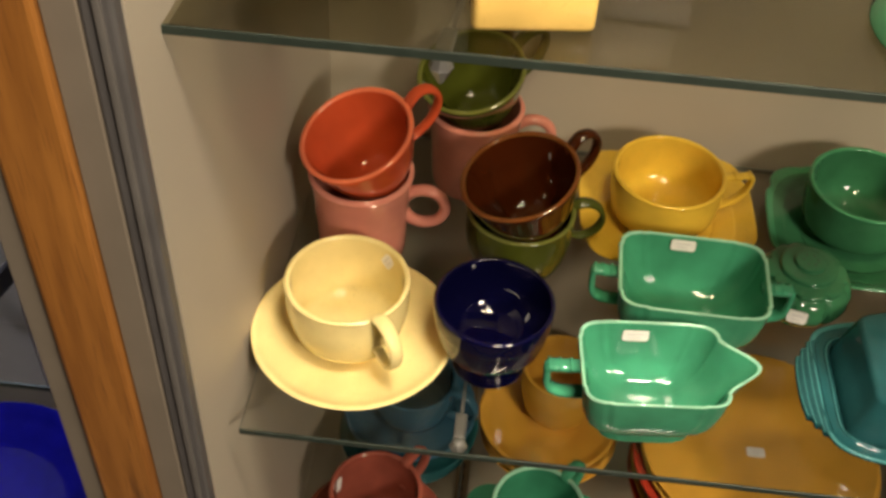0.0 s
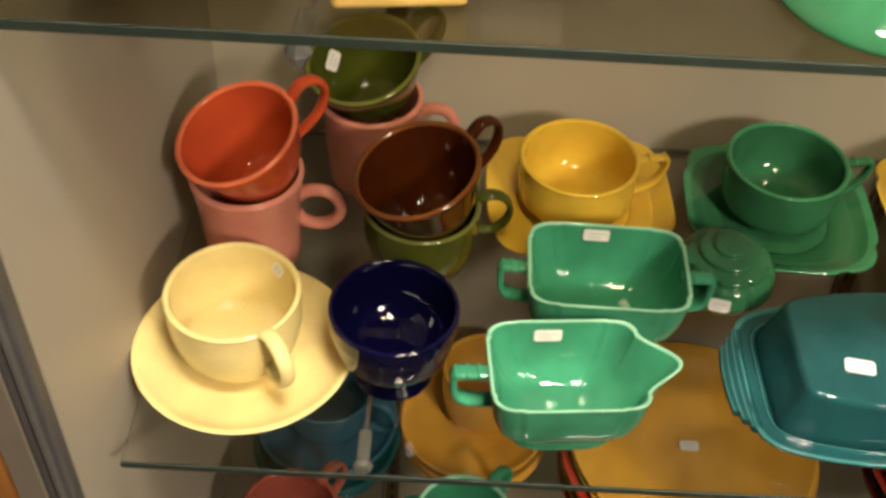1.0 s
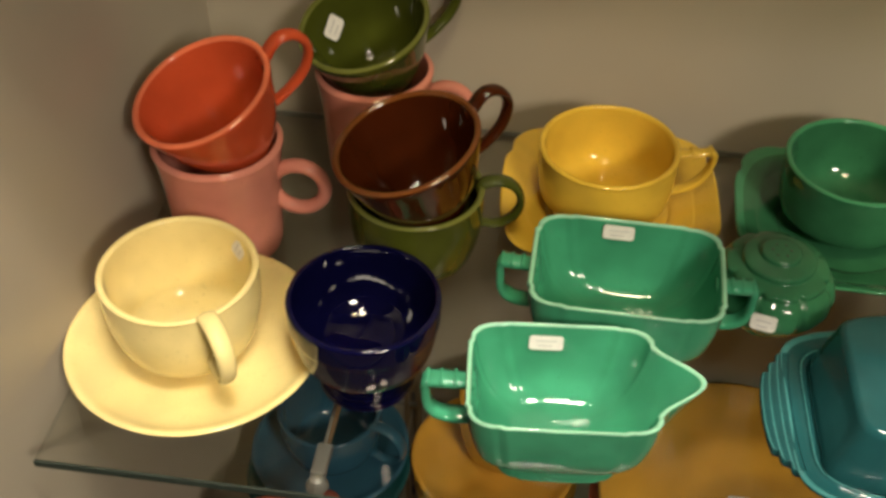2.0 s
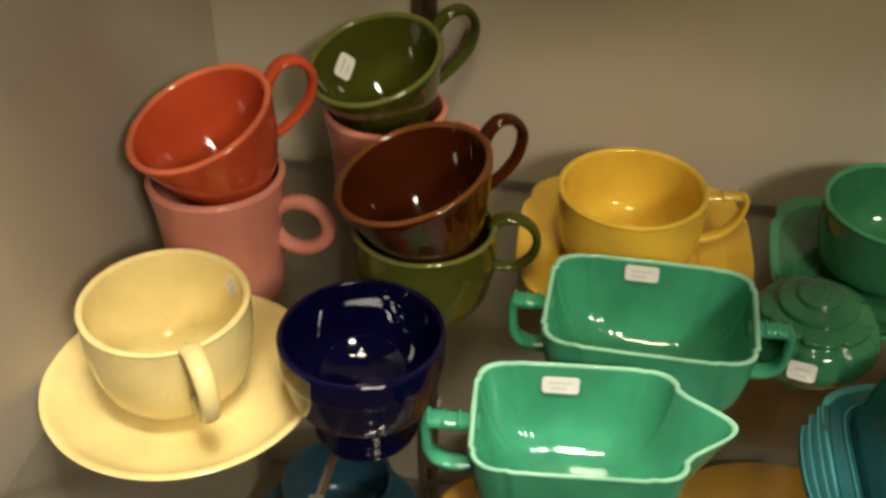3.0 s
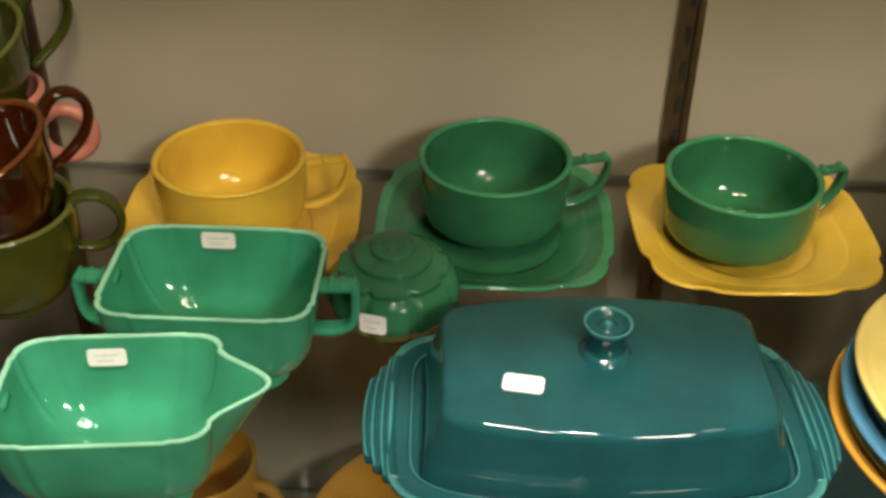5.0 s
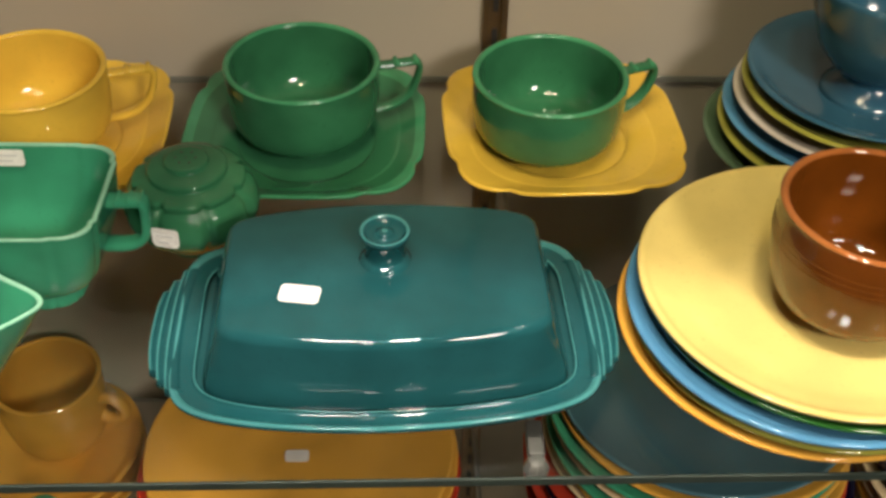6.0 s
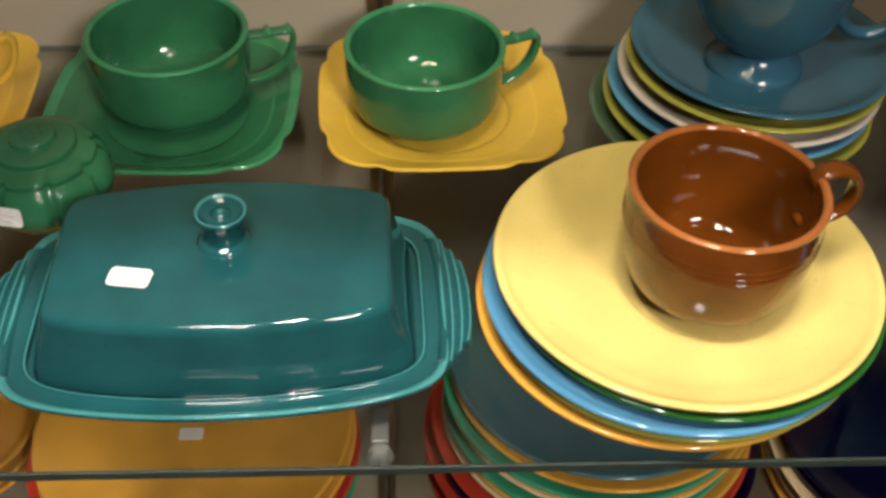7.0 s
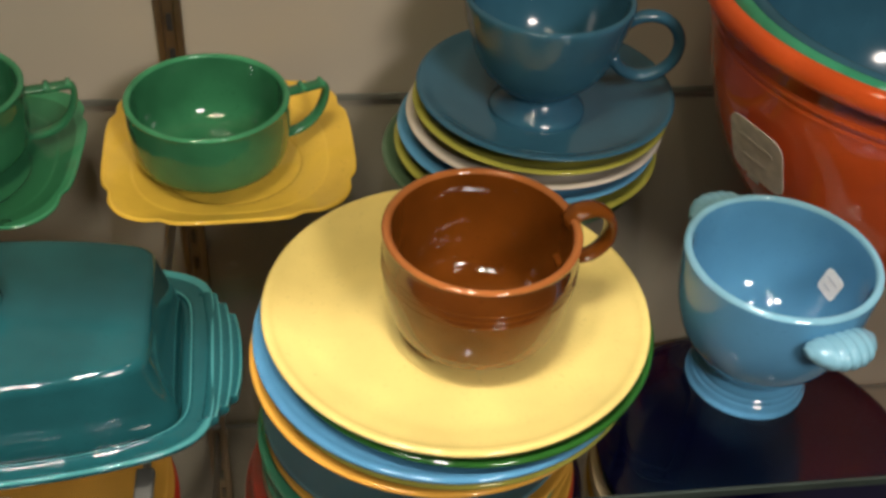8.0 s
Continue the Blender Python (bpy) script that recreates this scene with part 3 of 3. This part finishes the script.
def square_bowl(label, name, m, hx, hy, h, spout=0.0, handles=(1,), group="", out=0.0185):
    ob = thing(name, label, name.replace("_", " "), m, group)
    spec = [(0.30, 0.003, 0), (0.60, 0.002, 0), (0.64, 0.0, 0), (0.67, 0.001, 0), (0.66, 0.0075, 0), (0.72, 0.0105, 0.1), (0.875, 0.022, 0.35), (0.955, 0.040, 0.7), (0.990, h - 0.005, 0.95), (1.0, h - 0.0018, 1), (0.988, h, 1),
            (0.955, h - 0.0006, 1), (0.938, h - 0.004, 0.95), (0.885, 0.041, 0.66), (0.785, 0.0265, 0.34), (0.63, 0.0170, 0.08), (0.46, 0.0128, 0), (0.2, 0.0115, 0)]
    pts = spline([(a, b, s) for a, b, s in spec], 4)
    rings = [square_ring(hx * p.x, hy * p.x, p.y, 3.0 + 3.0 * max(0.0, min(1.0, (p.x - 0.55) / 0.4)), spout * max(p.z, 0) ** 1.5) for p in pts]
    part("body", loft(rings, lambda i: 1 if pts[min(i, len(pts) - 1)].y > h - 0.0013 else 0), [M_GREEN, M_GREEN_RIM], ob)
    for s in handles:
        turn = 0 if s > 0 else 180
        part("handle", square_handle(hx * 0.985, h - 0.0075, h * 0.40, out, 0.0110, 0.0052, 1.0), M_GREEN, ob, "", True, pose(0, 0, 0, 0, 0, turn))
        ridges(ob, hx * 0.985, h - 0.0085, out, turn, M_GREEN, 0.0108, 0.0013)
    part("foot_ring", loft([squircle(hx * k, hy * k, z, 3.2, 96) for k, z in ((0.56, 0.003), (0.58, 0.0004), (0.62, 0.0), (0.66, 0.0006), (0.675, 0.004))], None, None, False, False), M_GREEN, ob)
    return ob


sg = square_bowl("light green glazed square sugar bowl with two handles", "sugar_bowl", pose(0.3140, 0.1425, 0.0005, 0, 0, -1), 0.0568, 0.0410, 0.0615, 0, (1, -1))
price_tag(sg, facing((-0.006, 0.0362, 0.0545), (0, -1, 0.12)), 0.019, 0.010)
cr = square_bowl("light green glazed square creamer with a pointed spout", "creamer", pose(0.2820, 0.0530, 0.0005, 0, 0, 5), 0.0517, 0.0380, 0.0600, 0.0235, (-1,), "", 0.0225)
price_tag(cr, facing((-0.008, 0.0333, 0.0490), (0, -1, 0.12)), 0.019, 0.010)

# ribbed shaker
ob = thing("salt_shaker", "medium green glazed round ribbed salt shaker", "shaker", pose(0.406, 0.1745, 0.0005))
prof = spline([(0, 0.003, 0), (0.016, 0.002, 0), (0.018, 0.0, 0), (0.0195, 0.002, 0), (0.020, 0.006, 0), (0.029, 0.013, 0), (0.0365, 0.026, 0), (0.0362, 0.036, 0), (0.0340, 0.0420, 0), (0.0302, 0.0452, 0), (0.0300, 0.0462, 0), (0.0305, 0.0488, 0),
               (0.0290, 0.0503, 0), (0.0238, 0.0520, 0), (0.0216, 0.0527, 0), (0.0219, 0.0556, 0), (0.0204, 0.0570, 0), (0.0150, 0.0583, 0), (0.0122, 0.0586, 0), (0.0121, 0.0608, 0), (0.0100, 0.0620, 0), (0, 0.0624, 0)], 3)
rings = []
for p in prof:
    p.y *= 0.92
    amp = 0.095 * max(0.0, 1 - abs(p.y - 0.026) / 0.022) ** 0.5 + (0.050 if 0.0415 < p.y < 0.047 else 0.0)
    ring = []
    for x, y, z in circle(max(p.x, 0.0004), p.y, 160):
        u = (math.atan2(y, x) * 8 / (2 * math.pi)) % 1.0
        k = 1 - amp * math.exp(-((u - 0.5) / 0.09) ** 2) + amp * 0.25
        ring.append((x * k, y * k, z))
    rings.append(ring)
part("body", loft(rings), M_DKGREEN, ob)
# Pour holes as small raised discs, their inner shade painted near-black.
hole = mesh_of("hole", lathe([(0, 0), (0.0008, 0.0002), (0.0008, 0.0006), (0, 0.0008)], 2, 10), M_SHADE_AND_WOOD)
for k in range(7):
    a = k * math.pi / 3
    o = new("hole", hole)
    o.parent, o.matrix_basis = ob, pose(0.0055 * math.cos(a) * (k < 6), 0.0055 * math.sin(a) * (k < 6), 0.0567)
price_tag(ob, facing((-0.0088, -0.0383, 0.0320), (-0.22, -1, 0.06)), 0.015, 0.012, bend=0.0012)

# cups on square saucers along the back
for label, x, y, z, R, mat, rim, smat, slabel, spin, sx, sy in [
    ("golden yellow glazed round teacup", 0.3002, 0.2590, 0.0621, 0.0468, M_YELLOW, None, M_YELLOW, "golden yellow glazed square saucer under a teacup", 12, 0.3045, 0.2610),
    ("medium green glazed round teacup", 0.4632, 0.2680, 0.0620, 0.0476, M_DKGREEN, M_DKGREEN_RIM, M_DKGREEN, "medium green glazed square saucer under a teacup", 12, 0.4640, 0.2600),
    ("medium green glazed teacup on a yellow saucer", 0.6142, 0.2575, 0.0595, 0.0476, M_DKGREEN, M_DKGREEN_RIM, M_YELLOW, "golden yellow glazed square saucer under a green teacup", 20, 0.6245, 0.2620),
]:
    square_saucer(slabel, pose(sx, sy, 0.0005, 0, 0, 2 if smat == M_YELLOW else -2), 0.0746, 0.0205, smat, "saucers along the back", M_DKGREEN_RIM if smat == M_DKGREEN else None)
    cup(label, pose(x, y, 0.0074), R, z - 0.0074, 0.027, mat, rim, "square", spin, out=0.026, group="teacups on square saucers", full=0.955)

# covered butter dish
ob = thing("butter_dish", "teal glazed covered butter dish with a round knob", "butter dish", pose(0.5145, 0.0870, 0.0005, 0, 0, 1.5))


def pinched(hx, hy, z, e, bow, n=200):
    """A rounded rectangle whose long sides bow outwards in the middle."""
    return [(x, y * (1 - bow * (x / max(hx, 0.001)) ** 2), z) for x, y, _ in squircle(hx, hy, z, e, n)]


spec = [(0.40, 0.30, 0.003), (0.74, 0.70, 0.002), (0.76, 0.72, 0.0), (0.79, 0.75, 0.001), (0.86, 0.84, 0.006), (0.98, 0.975, 0.0135), (1.0, 1.0, 0.0165), (0.996, 0.992, 0.0184), (0.982, 0.972, 0.0182), (0.960, 0.940, 0.0166), (0.915, 0.872, 0.0160), (0.900, 0.850, 0.0164), (0.893, 0.838, 0.0176), (0.884, 0.826, 0.0166), (0.876, 0.816, 0.0125), (0.5, 0.5, 0.0115)]
pts = spline(spec, 4)
part("tray", loft([pinched(0.1055 * p.x, 0.0720 * p.y, p.z, 8.0, 0.20) for p in pts], lambda i: 1 if pts[min(i, len(pts) - 1)].z > 0.0174 else 0), [M_TEAL, M_TEAL_RIM], ob)
for s in (1, -1):
    for dx, half, dz in [(0.0040, 0.0430, 0.0150), (0.0088, 0.0360, 0.0140), (0.0132, 0.0285, 0.0130)]:
        run = [-1.0, -0.985, -0.95, -0.8, -0.55, -0.3, 0.0, 0.3, 0.55, 0.8, 0.95, 0.985, 1.0]
        p = [(s * (0.1015 + dx - 0.0028 * abs(j) ** 2.4 - (0.002 if abs(j) == 1 else 0)), half * j, dz) for j in run]
        grip = part("side_grip", loft([[(q[0] + s * 0.0042 * math.cos(a), q[1], q[2] + 0.0036 * math.sin(a)) for a in (2 * math.pi * i / 12 for i in range(12))] for q in p]), M_TEAL, ob, "stepped side grip")
        part("grip_edge", loft([[(q[0] + s * 0.0031 + 0.0006 * math.cos(a), q[1] * 0.985, q[2] + 0.0027 + 0.0006 * math.sin(a)) for a in (2 * math.pi * i / 8 for i in range(8))] for q in p]), M_TEAL_RIM, grip, "pale worn edge")
lid_spec = [(0.966, 0.962, 0.0125), (1.0, 1.0, 0.0135), (1.0, 1.0, 0.0165), (0.978, 0.988, 0.024), (0.930, 0.962, 0.038), (0.898, 0.942, 0.0480), (0.888, 0.930, 0.0512), (0.868, 0.900, 0.0535), (0.835, 0.850, 0.0545), (0.70, 0.70, 0.0552), (0.4, 0.4, 0.0562), (0.15, 0.15, 0.0566)]
pts2 = spline(lid_spec, 4)
lid = part("lid", loft([pinched(0.0895 * p.x, 0.0558 * p.y, p.z, 13.0, 0.20) for p in pts2]), M_TEAL, ob)
part("knob", lathe([(0.0, 0.0), (0.0122, 0.0), (0.0126, 0.0014), (0.0112, 0.0030), (0.0097, 0.0045), (0.0095, 0.0100), (0.0108, 0.0155), (0.0121, 0.0172), (0.0120, 0.0193), (0.0111, 0.0196), (0.0101, 0.0184), (0.0078, 0.0168), (0.0050, 0.0170), (0.0032, 0.0186), (0, 0.0192)], 4, 48, 0.0189), [M_TEAL, M_TEAL_RIM], lid, "round turned knob with a dished top", True, pose(0.0005, 0.004, 0.0556))
price_tag(lid, pose(-0.0405, -0.0195, 0.0560, 1.4, -1.0, -11), 0.0195, 0.0115)

# stack of plates with the brown cup
for k, (dx, dy, z, R, mat, lab) in enumerate([
    (-0.0075, 0.0010, 0.0135, 0.0945, M_AMBER, "golden yellow glazed plate at the bottom of a stack"), (-0.0030, -0.0010, 0.0205, 0.0940, M_CHART, "chartreuse glazed plate in a stack"),
    (-0.0045, -0.0030, 0.0285, 0.0950, M_SKY, "pale blue glazed plate in a stack"), (0.0030, -0.0010, 0.0355, 0.0945, M_FOREST, "dark forest green glazed plate in a stack"),
    (0.0, 0.0, 0.0425, 0.0950, M_CREAM_PLATE, "soft yellow glazed plate on top of a stack")]):
    round_plate(lab, pose(0.738 + dx, 0.0912 + dy, z - 0.0130), R, 0.0130, mat, "plate", "stacked plates", False, k)
c = cup("amber brown glazed teacup standing on a plate stack", pose(0.7436, 0.0748, 0.0357), 0.0449, 0.0678, 0.0225, M_BROWN, M_BROWN_RIM, "strap", 9, out=0.0180, bands=(0.047, 0.0505, 0.054))

# stack of saucers with the footed blue cup
for k, (dx, dy, R, mat, lab) in enumerate([
    (-0.0150, 0.001, 0.0815, M_SAGE, "sage green glazed saucer at the bottom of a stack"), (-0.0085, -0.001, 0.0808, M_CHART, "chartreuse glazed saucer in a stack"), (-0.0085, 0.000, 0.0790, M_SKY, "pale blue glazed saucer in a stack"),
    (-0.0045, 0.000, 0.0780, M_GREY, "pale grey glazed saucer in a stack"), (-0.0020, 0.000, 0.0770, M_CHART, "chartreuse glazed saucer in a stack"), (0.0, 0.0, 0.0773, M_BLUE, "turquoise blue glazed saucer on top of a stack")]):
    z = 0.0628 - (5 - k) * 0.0094
    round_plate(lab, pose(0.8129 + dx, 0.2549 + dy, z - 0.0148), R, 0.0148, mat, "saucer", "stacked saucers", True, k)
ob = thing("footed_cup", "turquoise blue glazed footed teacup with a ring handle", "cup", pose(0.8065, 0.2450, 0.0538))
part("body", lathe([(0, 0.006), (0.020, 0.004), (0.0275, 0.0), (0.0285, 0.0012), (0.0272, 0.004), (0.0215, 0.010), (0.0198, 0.0145), (0.0275, 0.0205), (0.0378, 0.034), (0.0440, 0.052), (0.0472, 0.066), (0.0480, 0.0725), (0.0466, 0.0740), (0.0446, 0.0725),
                    (0.0415, 0.055), (0.0345, 0.037), (0.023, 0.0265), (0, 0.022)], 4, 72), M_BLUE, ob)
part("handle", ring_handle(0.0435, 0.07, 0.0195, 0.042, 0.0090, 0.0070, 0.0), M_BLUE, ob, "", True, pose(0, 0, 0, 0, 0, -4))
price_tag(ob, facing((-0.006, 0.0415, 0.056), (0, -1, 0.15)), 0.017, 0.012)

# pale blue footed sugar bowl with shell handles
ob = thing("sugar_bowl", "pale blue glazed footed sugar bowl with shell handles", "sugar bowl", pose(0.8880, 0.0700, 0.0005))
part("body", lathe([(0, 0.006), (0.024, 0.004), (0.0298, 0.0), (0.0305, 0.0012), (0.0294, 0.003), (0.0290, 0.0045), (0.0286, 0.0062), (0.0277, 0.0072), (0.0275, 0.0090), (0.0265, 0.0102), (0.0262, 0.0120), (0.0255, 0.0132), (0.0250, 0.0155), (0.0300, 0.022), (0.0385, 0.034),
                    (0.0435, 0.050), (0.0457, 0.068), (0.0465, 0.0800), (0.0460, 0.0823), (0.0445, 0.0831), (0.0428, 0.0820), (0.0418, 0.076), (0.0400, 0.056), (0.033, 0.037), (0.018, 0.026), (0, 0.024)], 4, 72, 0.0812), [M_SKY, M_SKY_RIM], ob)
for s in (-77, 104):
    shell = []
    for i in range(57):
        v = i / 28 - 1
        k = max(0.12, 1 - abs(v) ** 2.6) ** 0.5 * (0.94 + 0.085 * abs(math.cos(v * math.pi * 3.5)))
        shell.append([(0.0535 + 0.0100 * k * math.cos(a) - 0.004 * v * v, 0.0175 * v, 0.0700 + 0.0070 * k * math.sin(a)) for a in (2 * math.pi * j / 20 for j in range(20))])
    part("handle", loft(shell), M_SKY_RIM, ob, "fluted shell handle", True, pose(0, 0, 0, 0, 0, s))
price_tag(ob, facing((0.0365, 0.010, 0.052), (-0.93, -0.30, 0.16)) @ pose(0, 0, 0, 0, 0, -10), 0.012, 0.014)

# nested mixing bowls


def mixing_bowl(label, m, R, h, mat, rings_n=3):
    ob = thing("mixing_bowl", label, "bowl", m, "nested mixing bowls")
    f = R * 0.56
    part("body", lathe([(0, 0.004), (f * 0.9, 0.003), (f, 0.0), (f + 0.002, 0.002), (R * 0.775, h * 0.30), (R * 0.89, h * 0.62), (R * 0.945, h * 0.90), (R * 0.955, h - 0.013), (R - 0.001, h - 0.011), (R, h - 0.005), (R - 0.003, h), (R - 0.008, h - 0.001),
                        (R * 0.89, h - 0.016), (R * 0.84, h * 0.60), (R * 0.72, h * 0.30), (f * 0.8, 0.012), (0, 0.010)], 4, 120), mat, ob)
    for k in range(rings_n):
        z = h * (0.755 + 0.038 * k)
        part("band", lathe([(R * 0.914 + k * 0.0015, z - 0.0022), (R * 0.9175 + k * 0.0015, z), (R * 0.914 + k * 0.0015, z + 0.0022)], 3, 120, caps=False), mat, ob)
    return ob


mb = mixing_bowl("large orange-red glazed mixing bowl with nested bowls", pose(1.023, 0.2045, 0.0005), 0.139, 0.1475, M_BOWL)
price_tag(mb, facing((-0.1145, -0.0446, 0.0755), (-0.92, -0.36, -0.34)), 0.041, 0.041, M_TAG_OLD, 3, 0.0004)
mixing_bowl("green glazed mixing bowl nested in a larger one", pose(1.023, 0.2045, 0.0085), 0.1265, 0.137, M_GREEN)
mixing_bowl("turquoise blue glazed mixing bowl nested inside", pose(1.024, 0.2045, 0.0165), 0.1180, 0.1275, M_BLUE)

# ---- the shelf below ----


def plate_stack(x, y, top, R, mats, step=0.0085, name="plate", h=0.014, group=""):
    z = top
    for k, (mat, lab, dr) in enumerate(mats):
        round_plate(lab, pose(x + 0.003 * math.sin(k * 2.3), y + 0.003 * math.cos(k * 1.7), z - h), R + dr, h, mat, name, group, False, k * 1.3)
        z -= step


Y, RD, TL, GR, IV, NV = (M_AMBER, "golden yellow glazed dinner plate in a stack"), (M_RED, "brick red glazed plate in a stack"), (M_BLUE_LIFTED, "grey turquoise glazed plate in a stack"), (M_GREEN, "green glazed plate in a stack"), (M_IVORY, "ivory glazed plate in a stack"), (M_NAVY, "cobalt blue glazed plate in a stack")
plate_stack(0.445, 0.225, -0.252, 0.1175, [(*Y, 0), (*Y, 0.001), (*RD, 0.003), (*RD, 0.004), (*TL, 0.002), (*Y, 0), (*GR, 0), (*RD, 0.003)], group="stacked plates below")
plate_stack(0.744, 0.226, -0.180, 0.1105, [(*TL, 0), (*Y, 0.001), (*GR, 0.001), (*Y, 0.002), (*IV, 0.001), (*GR, 0), (*Y, 0.002), (*IV, 0.002), (*RD, 0.010), (*NV, 0.012), (*RD, 0.014), (*NV, 0.012), (*NV, 0.012), (*RD, 0.012), (*NV, 0.012)], group="stacked plates below")
plate_stack(1.010, 0.215, -0.250, 0.125, [(*NV, 0), (*NV, 0), (*IV, 0.001), (*RD, 0), (*IV, 0.002), (*Y, 0), (*NV, 0), (*IV, 0)], group="stacked plates below")
tagob = thing("price_sticker", "small white paper price sticker on a yellow plate", "sticker", pose(0.4427, 0.2212, -0.2590))
price_tag(tagob, pose(0, 0, 0.0003), 0.018, 0.011)

for k in range(3):
    round_plate("dark teal glazed saucer in a low stack", pose(0.090 + 0.002 * k, 0.245, Z_LOW + 0.0005 + 0.0075 * k), 0.0715, 0.016, M_TEAL, "saucer", "saucers below", True, k)
round_plate("turquoise blue glazed saucer under a cup", pose(0.092, 0.258, Z_LOW + 0.023), 0.0700, 0.016, M_BLUE, "saucer", "saucers below", True)
cup("turquoise blue glazed teacup on a saucer below", pose(0.094, 0.258, Z_LOW + 0.0290), 0.0450, 0.062, 0.024, M_BLUE, None, "strap", -20)
round_plate("old rose glazed saucer under a cup", pose(0.074, 0.117, Z_LOW + 0.0005), 0.0750, 0.017, M_ROSE, "saucer", "saucers below", True)
c = cup("old rose glazed teacup on a saucer below", pose(0.076, 0.118, Z_LOW + 0.0068), 0.0440, 0.085, 0.024, M_ROSE, None, "strap", 55)
price_tag(c, facing((-0.0372, 0.010, 0.07), (1, -0.3, 0.1)) @ pose(0, 0, 0, 0, 0, 70), 0.014, 0.009)
square_saucer("light green glazed saucer under a cup", pose(0.230, 0.120, Z_LOW + 0.0005), 0.075, 0.014, M_GREEN, "saucers below")
cup("light green glazed teacup on a saucer below", pose(0.229, 0.124, Z_LOW + 0.0068), 0.0440, 0.082, 0.024, M_GREEN, M_GREEN_RIM, "strap", 55)
round_plate("golden yellow glazed saucer under a cup", pose(0.238, 0.268, Z_LOW + 0.022), 0.0735, 0.016, M_AMBER, "saucer", "saucers below", True)
for k in range(2):
    round_plate("golden yellow glazed saucer in a low stack", pose(0.240, 0.266, Z_LOW + 0.0005 + 0.0095 * k), 0.0735, 0.016, M_AMBER, "saucer", "saucers below", True, k)
cup("golden yellow glazed teacup on a saucer below", pose(0.246, 0.280, Z_LOW + 0.0280), 0.0420, 0.078, 0.024, M_AMBER, None, "ring", -10, out=0.024)

# ---- the shelf above ----
ob = thing("candle_holder", "golden yellow glazed block-shaped candle holder", "candle holder", pose(0.1675, 0.0640, Z_UP + 0.0005, 0, 0, 8))
part("block", box(0.064, 0.064, 0.025, 0.004, True, 3), M_HOLDER, ob)
for sx in (-0.0145, 0.0145):
    part("stem", lathe([(0, 0.0), (0.0125, 0.0), (0.0122, 0.004), (0.0112, 0.012), (0.0118, 0.03), (0.0135, 0.05), (0.0120, 0.052), (0.0095, 0.04), (0, 0.038)], 4, 40), M_HOLDER, ob, "", True, pose(sx, 0.002, 0.0245))
round_plate("cobalt blue glazed dish on the upper shelf", pose(0.055, 0.080, Z_UP + 0.0005), 0.052, 0.03, M_NAVY, "dish", "", True)
ob = thing("vase", "green glazed footed vase on the upper shelf", "vase", pose(0.407, 0.070, Z_UP + 0.0005))
part("body", lathe([(0, 0.004), (0.050, 0.003), (0.057, 0.0), (0.058, 0.003), (0.052, 0.010), (0.034, 0.020), (0.030, 0.030), (0.042, 0.06), (0.058, 0.10), (0.062, 0.14), (0.058, 0.142), (0.054, 0.10), (0.036, 0.06), (0, 0.05)], 4, 64), M_DKGREEN, ob)
ob = thing("card_holder", "clear acrylic card holder with a pale card", "card holder", pose(0.230, 0.052, Z_UP + 0.0005, 0, 0, -3))
part("base", box(0.046, 0.030, 0.002, 0.0004), M_CLEAR, ob, "clear acrylic foot", False, pose(0, 0.015, 0))
part("back", box(0.046, 0.0018, 0.050, 0.0004), M_CLEAR, ob, "clear acrylic back", False, pose(0, 0.031, 0.0005, -12, 0, 0))
part("card", box(0.042, 0.0006, 0.030), M_TAG_OLD, ob, "pale paper card", False, pose(0, 0.0325, 0.022, -12, 0, 0))

# ---- beyond the oak post ----
ob = thing("glass_shelf", "glass shelf of the neighbouring case", "shelf", pose(-0.335, 0.175, -0.003), "glass shelves")
part("pane", box(0.44, 0.31, 0.005, 0, False), M_GLASS, ob, "", False)
part("front_edge", box(0.44, 0.0018, 0.0048, 0.0004, False), M_GLASS_EDGE, ob, "dark polished glass edge", False, pose(0, -0.156, 0))
ob = thing("glass_shelf", "lower glass shelf of the neighbouring case", "shelf", pose(-0.335, 0.175, Z_LOW - 0.003), "glass shelves")
part("pane", box(0.44, 0.33, 0.005, 0, False), M_GLASS, ob, "", False)
round_plate("deep cobalt blue glazed plate in the neighbouring case", pose(-0.285, 0.060, -0.275), 0.117, 0.025, M_COBALT)
for k in range(4):
    round_plate("cobalt blue glazed plate in a neighbouring stack", pose(-0.284, 0.061, Z_LOW + 0.0005 + k * 0.014), 0.115, 0.016, M_COBALT, "plate", "neighbouring plates")
ob = thing("bottle_vase", "tall cobalt blue glazed bottle vase in the neighbouring case", "vase", pose(-0.262, 0.250, Z_LOW))
part("body", lathe([(0, 0.003), (0.028, 0.0), (0.032, 0.003), (0.036, 0.05), (0.035, 0.16), (0.030, 0.25), (0.022, 0.31), (0.024, 0.33), (0.020, 0.33), (0.016, 0.30), (0, 0.28)], 4, 64), M_COBALT, ob)
ob = thing("display_stand", "dark wooden easel arm leaning in the neighbouring case", "stand", pose(-0.205, 0.10, 0.0000))
part("leg", box(0.014, 0.010, 0.15, 0.002), M_SHADE_AND_WOOD, ob, "", False, pose(-0.02, 0, 0.001, 0, 38, 0))
